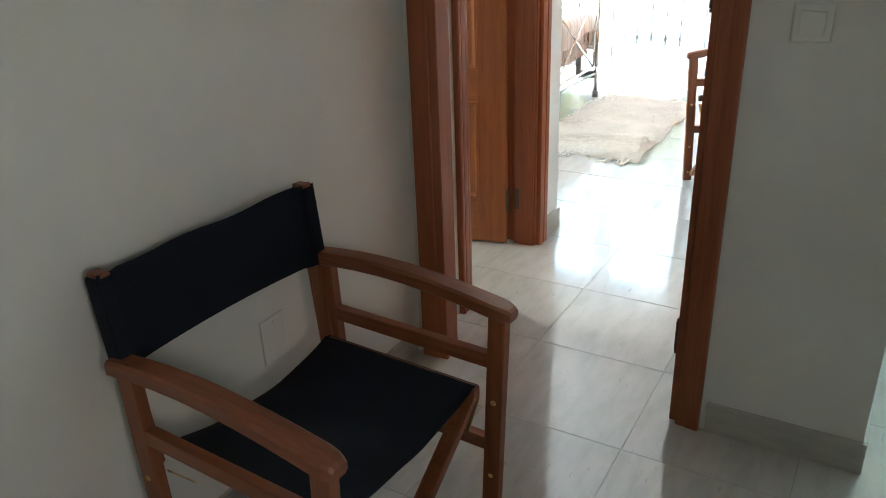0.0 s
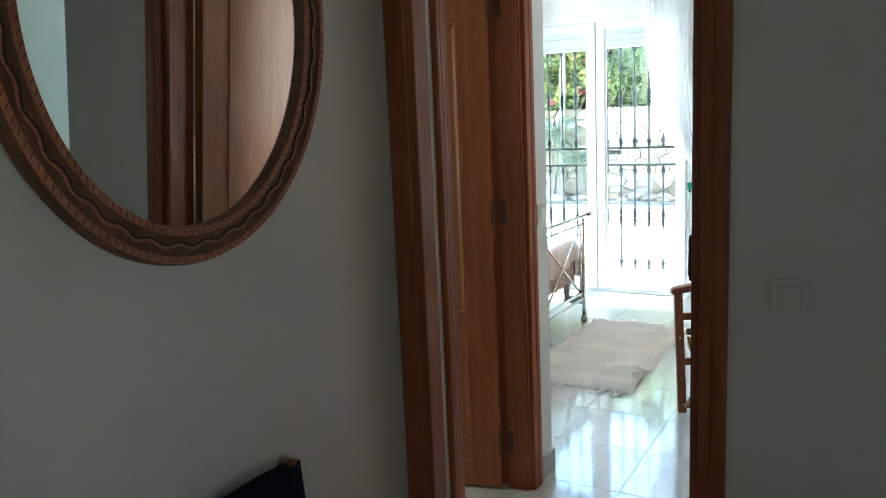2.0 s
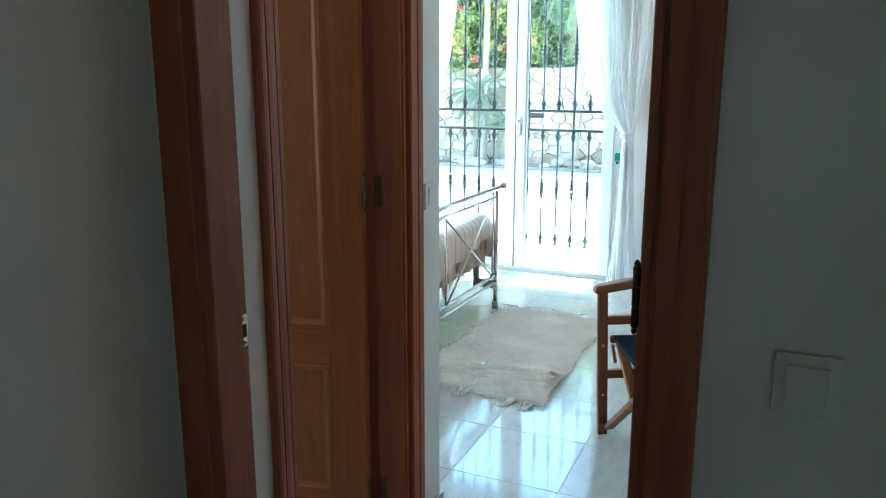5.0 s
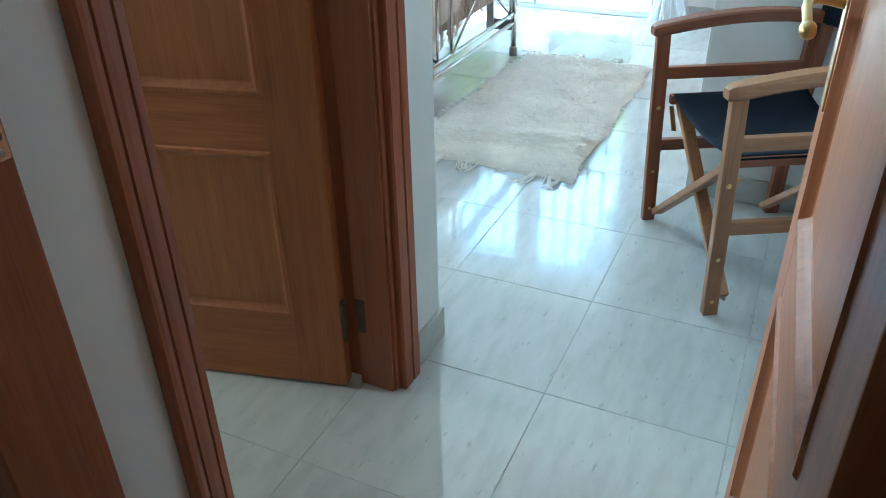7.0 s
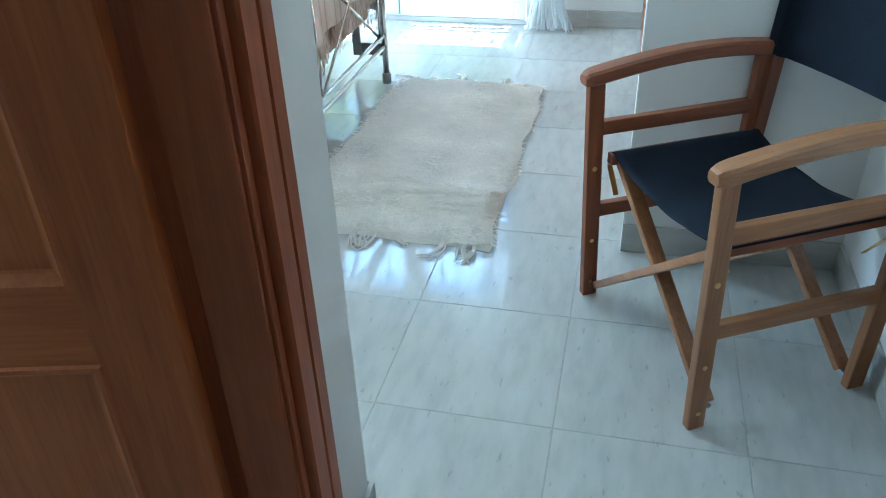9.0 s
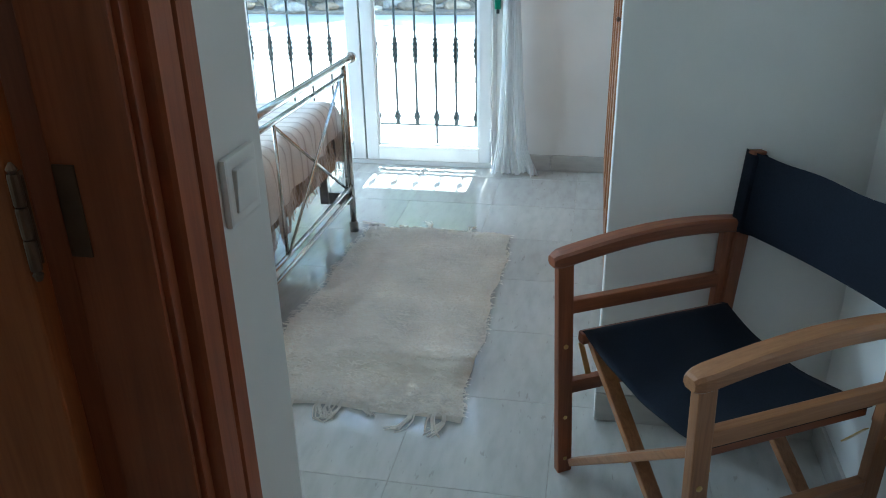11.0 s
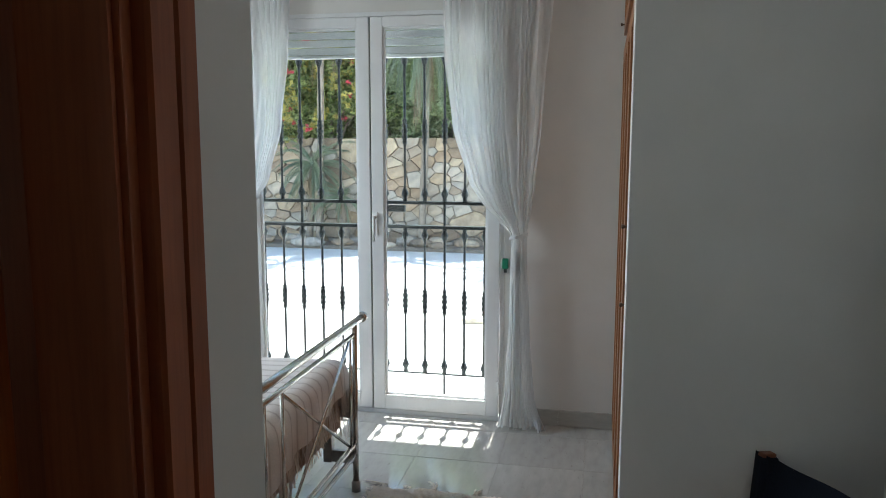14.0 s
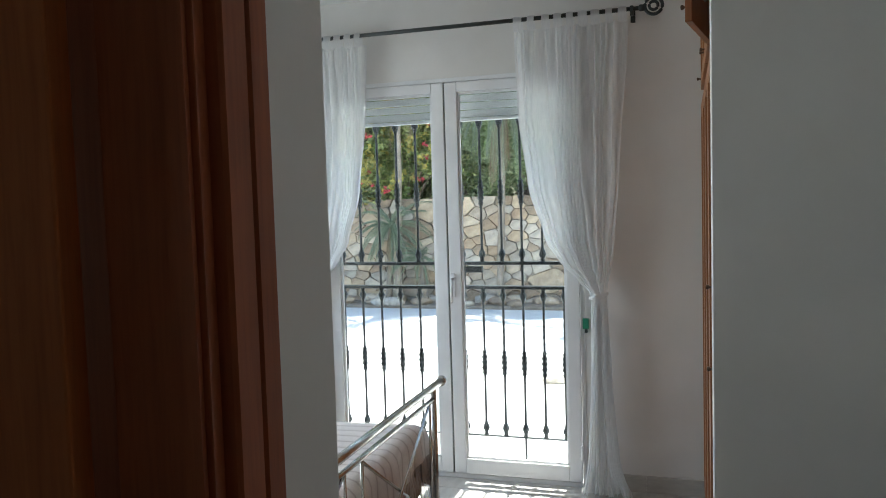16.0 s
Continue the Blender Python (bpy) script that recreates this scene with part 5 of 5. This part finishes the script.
for i, (sx, sz) in enumerate(seeds[:299]):
    poly = [(sx - 0.6, GZ - 0.05), (sx + 0.6, GZ - 0.05), (sx + 0.6, SH), (sx - 0.6, SH)]
    for j, (tx, tz) in enumerate(seeds):
        if j == i or abs(tx - sx) > 1.2:
            continue
        nx, nz = tx - sx, (tz - sz) * 1.9
        s = reach[i] / (reach[i] + reach[j])
        poly = clip(poly, nx, nz, nx * (sx + (tx - sx) * s) + nz * (sz + (tz - sz) * s))
    if len(poly) < 3:
        continue
    ob = part("stone", stone_mesh([(x - sx, z - sz) for x, z in poly]), STONE, rwall)
    ob.location = (sx, SY + 0.01 + rnd.uniform(-0.025, 0.02), sz)

structure("soil_bed", box((-11.0, 13.30, GZ - 0.1), (6.0, SY + 0.03, GZ + 0.05), 0.02), EARTH, "dry soil bed along the foot of the stone wall", "soil")
structure("bank", box((-14.0, SY + 0.3, SH - 0.35), (9.0, 22.0, SH - 0.02)), EARTH, "dry earth bank above the stone wall", "bank")
for k in range(26):
    x, y = rnd.uniform(-6.5, -1.5), SY - rnd.uniform(0.12, 0.5)
    r = rnd.uniform(0.05, 0.14)
    bm = bmesh.new()
    bmesh.ops.create_icosphere(bm, subdivisions=2, radius=r)
    for v in bm.verts:
        v.co = Vector((v.co.x * 1.3, v.co.y, v.co.z * 0.6)) * (1 + 0.35 * noise.noise(v.co * 9 + Vector((k, 0, 0))))
    tagged(link("loose_rock", bm, STONE, m=pose(x, y, GZ + 0.05 + r * 0.35)), "loose grey rock at the foot of the stone wall", "rock", group="rocks by the wall")


def leaf_cloud(rng, clumps, per, size, slim, spread):
    """Leaves as small folded blades scattered about clump centres."""
    vs, fs = [], []
    for cx, cy, cz, cr in clumps:
        for _ in range(per):
            d = Vector((rng.gauss(0, 1), rng.gauss(0, 1), rng.gauss(0, 1))).normalized() * cr * rng.random() ** 0.45
            p = Vector((cx, cy, cz)) + d * Vector((1, 1, 0.9)).length / 1.68
            a = Vector((rng.gauss(0, 1), rng.gauss(0, 1), rng.gauss(0, spread))).normalized()
            b = a.cross(Vector((rng.gauss(0, 1), rng.gauss(0, 1), rng.gauss(0, 1)))).normalized()
            n = a.cross(b)
            ln = size * rng.uniform(0.6, 1.25)
            w = ln * slim
            i = len(vs)
            vs += [p, p + a * ln * 0.45 + b * w + n * w * 0.4, p + a * ln, p + a * ln * 0.45 - b * w + n * w * 0.4]
            fs += [(i, i + 1, i + 2), (i, i + 2, i + 3)]
    data = bpy.data.meshes.new("leaves")
    data.from_pydata([tuple(v) for v in vs], [], fs)
    return data


def shrub(name, x, y, z, w, h, seed, mat, label, leaf=0.10, slim=0.22, clumps=26, per=170, flowers=None):
    rng = random.Random(seed)
    top = empty(name, pose(x, y, z), label, "shrub")
    cl = []
    for _ in range(clumps):
        u = rng.uniform(-1, 1)
        v = rng.uniform(0.05, 1)
        cl.append((u * w / 2 * (0.6 + 0.5 * math.sin(math.pi * min(1, v + 0.2))), rng.uniform(-0.5, 0.5) * w * 0.45, v * h, rng.uniform(0.16, 0.32) * (0.7 + 0.25 * w)))
    data = leaf_cloud(rng, cl, per, leaf, slim, 0.7)
    data.materials.append(mat)
    ob = new("crown", data)
    ob.parent = top
    stems = None
    for _ in range(7):
        c = rng.choice(cl)
        stems = tube([(rng.uniform(-0.1, 0.1), rng.uniform(-0.1, 0.1), -0.1), (c[0] * 0.4, c[1] * 0.4, c[2] * 0.45), (c[0], c[1], c[2])], [0.028, 0.018, 0.006], 6, stems)
    part("stem", stems, BARK, top)
    if flowers:
        for fm, count, size, fname in flowers:
            fc = []
            for _ in range(count):
                c = rng.choice(cl)
                fc.append((c[0] + rng.uniform(-0.2, 0.2), c[1] - abs(rng.gauss(0, 0.2)) - 0.12, c[2] + rng.uniform(-0.15, 0.2), size * 0.5))
            data = leaf_cloud(rng, fc, 9, size, 0.42, 1.0)
            data.materials.append(fm)
            ob = new(fname, data)
            ob.parent = top
            tagged(ob, kind="stuff")
    return top


BZ = SH - 0.1
shrub("flowering_shrub", -5.0, 14.25, BZ, 1.7, 2.0, 31, LEAF_A, "leafy shrub with red flowers and yellow leaves on the bank", 0.09, 0.28, 60, 260, [(PETAL, 26, 0.06, "flower"), (LEAF_Y, 220, 0.075, "yellow_leaf")])
shrub("flowering_shrub", -6.5, 14.4, BZ, 1.7, 2.2, 32, LEAF_A, "leafy shrub with red flowers and yellow leaves on the bank", 0.09, 0.28, 52, 240, [(PETAL, 12, 0.06, "flower"), (LEAF_Y, 110, 0.075, "yellow_leaf")])
shrub("oleander", -4.1, 14.55, BZ, 1.4, 2.7, 33, LEAF_B, "tall oleander with narrow grey-green leaves on the bank", 0.13, 0.10, 50, 260)
shrub("oleander", -2.9, 14.35, BZ, 1.6, 2.6, 34, LEAF_B, "tall oleander with narrow grey-green leaves on the bank", 0.13, 0.10, 54, 270)
shrub("oleander", -1.7, 14.5, BZ, 1.6, 2.7, 35, LEAF_B, "tall oleander with narrow grey-green leaves on the bank", 0.13, 0.10, 48, 250)
for hx, hs in ((-8.2, 36), (-6.6, 37), (-5.1, 38), (-3.7, 39), (-2.4, 40), (-1.0, 45)):
    shrub("hedge_bush", hx, 15.5 + 0.3 * math.sin(hs), BZ, 2.2, 3.4, hs, LEAF_A, "dense green hedge bush on the bank", 0.11, 0.26, 52, 200)


for hx, hs in ((-7.0, 61), (-5.6, 62), (-4.4, 63), (-3.2, 64), (-2.0, 65)):
    shrub("low_bush", hx, 14.9, BZ, 1.9, 1.0, hs, LEAF_A, "low leafy green bush between the taller shrubs", 0.10, 0.26, 30, 170)


def palm(x, y, z, crown, seed, label, lean=0.0, fronds=22, length=1.3, droop=1.0, dry=5):
    rng = random.Random(seed)
    top = empty("palm", pose(x, y, z), label, "palm")
    pts = [(lean * s, 0.03 * math.sin(4 * s), crown * s) for s in [k / 10 for k in range(11)]]
    part("trunk", tube(pts, [0.055 - 0.015 * k / 10 + 0.006 * (k % 2) for k in range(11)], 10), BARK, top)
    for mat_, count, name_ in ((PALM, fronds, "frond"), (DRY, dry, "dry_frond")):
        for k in range(count):
            az = rng.uniform(0, 6.28)
            el = rng.uniform(-0.5, 1.2) if mat_ is PALM else rng.uniform(-1.4, -0.9)
            ln = length * rng.uniform(0.75, 1.1)
            d = Vector((math.cos(az) * math.cos(el), math.sin(az) * math.cos(el), math.sin(el)))
            vs, fs = [], []
            p = Vector(pts[-1])
            spine = [p.copy()]
            for _ in range(9):
                d = (d + Vector((0, 0, -0.13 * droop))).normalized()
                p = p + d * ln / 9
                spine.append(p.copy())
            side = d.cross(Vector((0, 0, 1)))
            side = side.normalized() if side.length > 0.05 else Vector((1, 0, 0))
            for i in range(2, 10):
                for s in (-1, 1):
                    for h in (0.0, 0.25, 0.5, 0.75):
                        q = spine[i - 1].lerp(spine[i], h)
                        dirn = (spine[i] - spine[i - 1]).normalized()
                        tip = q + (side * s * 0.30 + dirn * 0.9 + Vector((0, 0, -0.25 * droop))).normalized() * 0.34 * length * (1 - 0.05 * i)
                        b = len(vs)
                        w = dirn * 0.007
                        vs += [tuple(q - w), tuple(q + w), tuple(tip)]
                        fs.append((b, b + 1, b + 2))
            data = bpy.data.meshes.new(name_)
            data.from_pydata(vs, [], fs)
            bm = bmesh.new()
            bm.from_mesh(data)
            bpy.data.meshes.remove(data)
            tube(spine, [0.012 - 0.001 * i for i in range(10)], 5, bm)
            part(name_, bm, mat_, top, "dry brown hanging frond" if mat_ is DRY else "")
    return top


palm(-3.38, 13.62, GZ, 3.15, 41, "palm with long drooping grey-green fronds before the stone wall", 0.12, 40, 1.25, 2.6, 9)
# palms added with crowns above the view to cast the terrace's shade band
for px, ps in ((-2.05, 51), (-4.95, 52), (-6.3, 53), (-0.8, 54)):
    palm(px, 13.5, GZ, 4.3, ps, "tall slim palm before the stone wall, its unseen wide crown added to shade the terrace", 0.1 * math.sin(ps), 52, 1.75, 1.5, 6)
palm(-5.15, 13.55, GZ, 1.25, 42, "low fan palm with spreading fronds before the stone wall", 0.1, 46, 0.75, 1.2, 6)
palm(-4.55, 13.6, GZ, 0.75, 47, "small fan palm with spreading fronds before the stone wall", -0.05, 26, 0.55, 1.4, 4)


# ---------------------------------------------------------------- floor tiles
floor = tagged(new("floor"), "pale grey-beige glossy square floor tiles with thin joints", "floor", kind="structure")
part("grout_bed", box((XB, -1.6, -0.06), (1.25, YW, -0.0012)), GROUT, floor, "grey grout bed")
S = 0.41
bm = box((0.0013, 0.0013, -0.008), (S - 0.0013, S - 0.0013, 0.0), 0.0009)
tile_data = bpy.data.meshes.new("tile")
bm.to_mesh(tile_data)
bm.free()
tile_data.materials.append(TILE)
for i in range(-8, 6):
    for j in range(-13, 8):
        x, y = -0.752 + S * i, 3.427 + S * j
        if x > 1.25 or x + S < XB or y + S < -1.6 or y > YW:
            continue
        if x > 0.2 and y > 4.3:
            continue
        ob = new("tile", tile_data)
        ob.parent = floor
        ob.location = (x, y, 0)
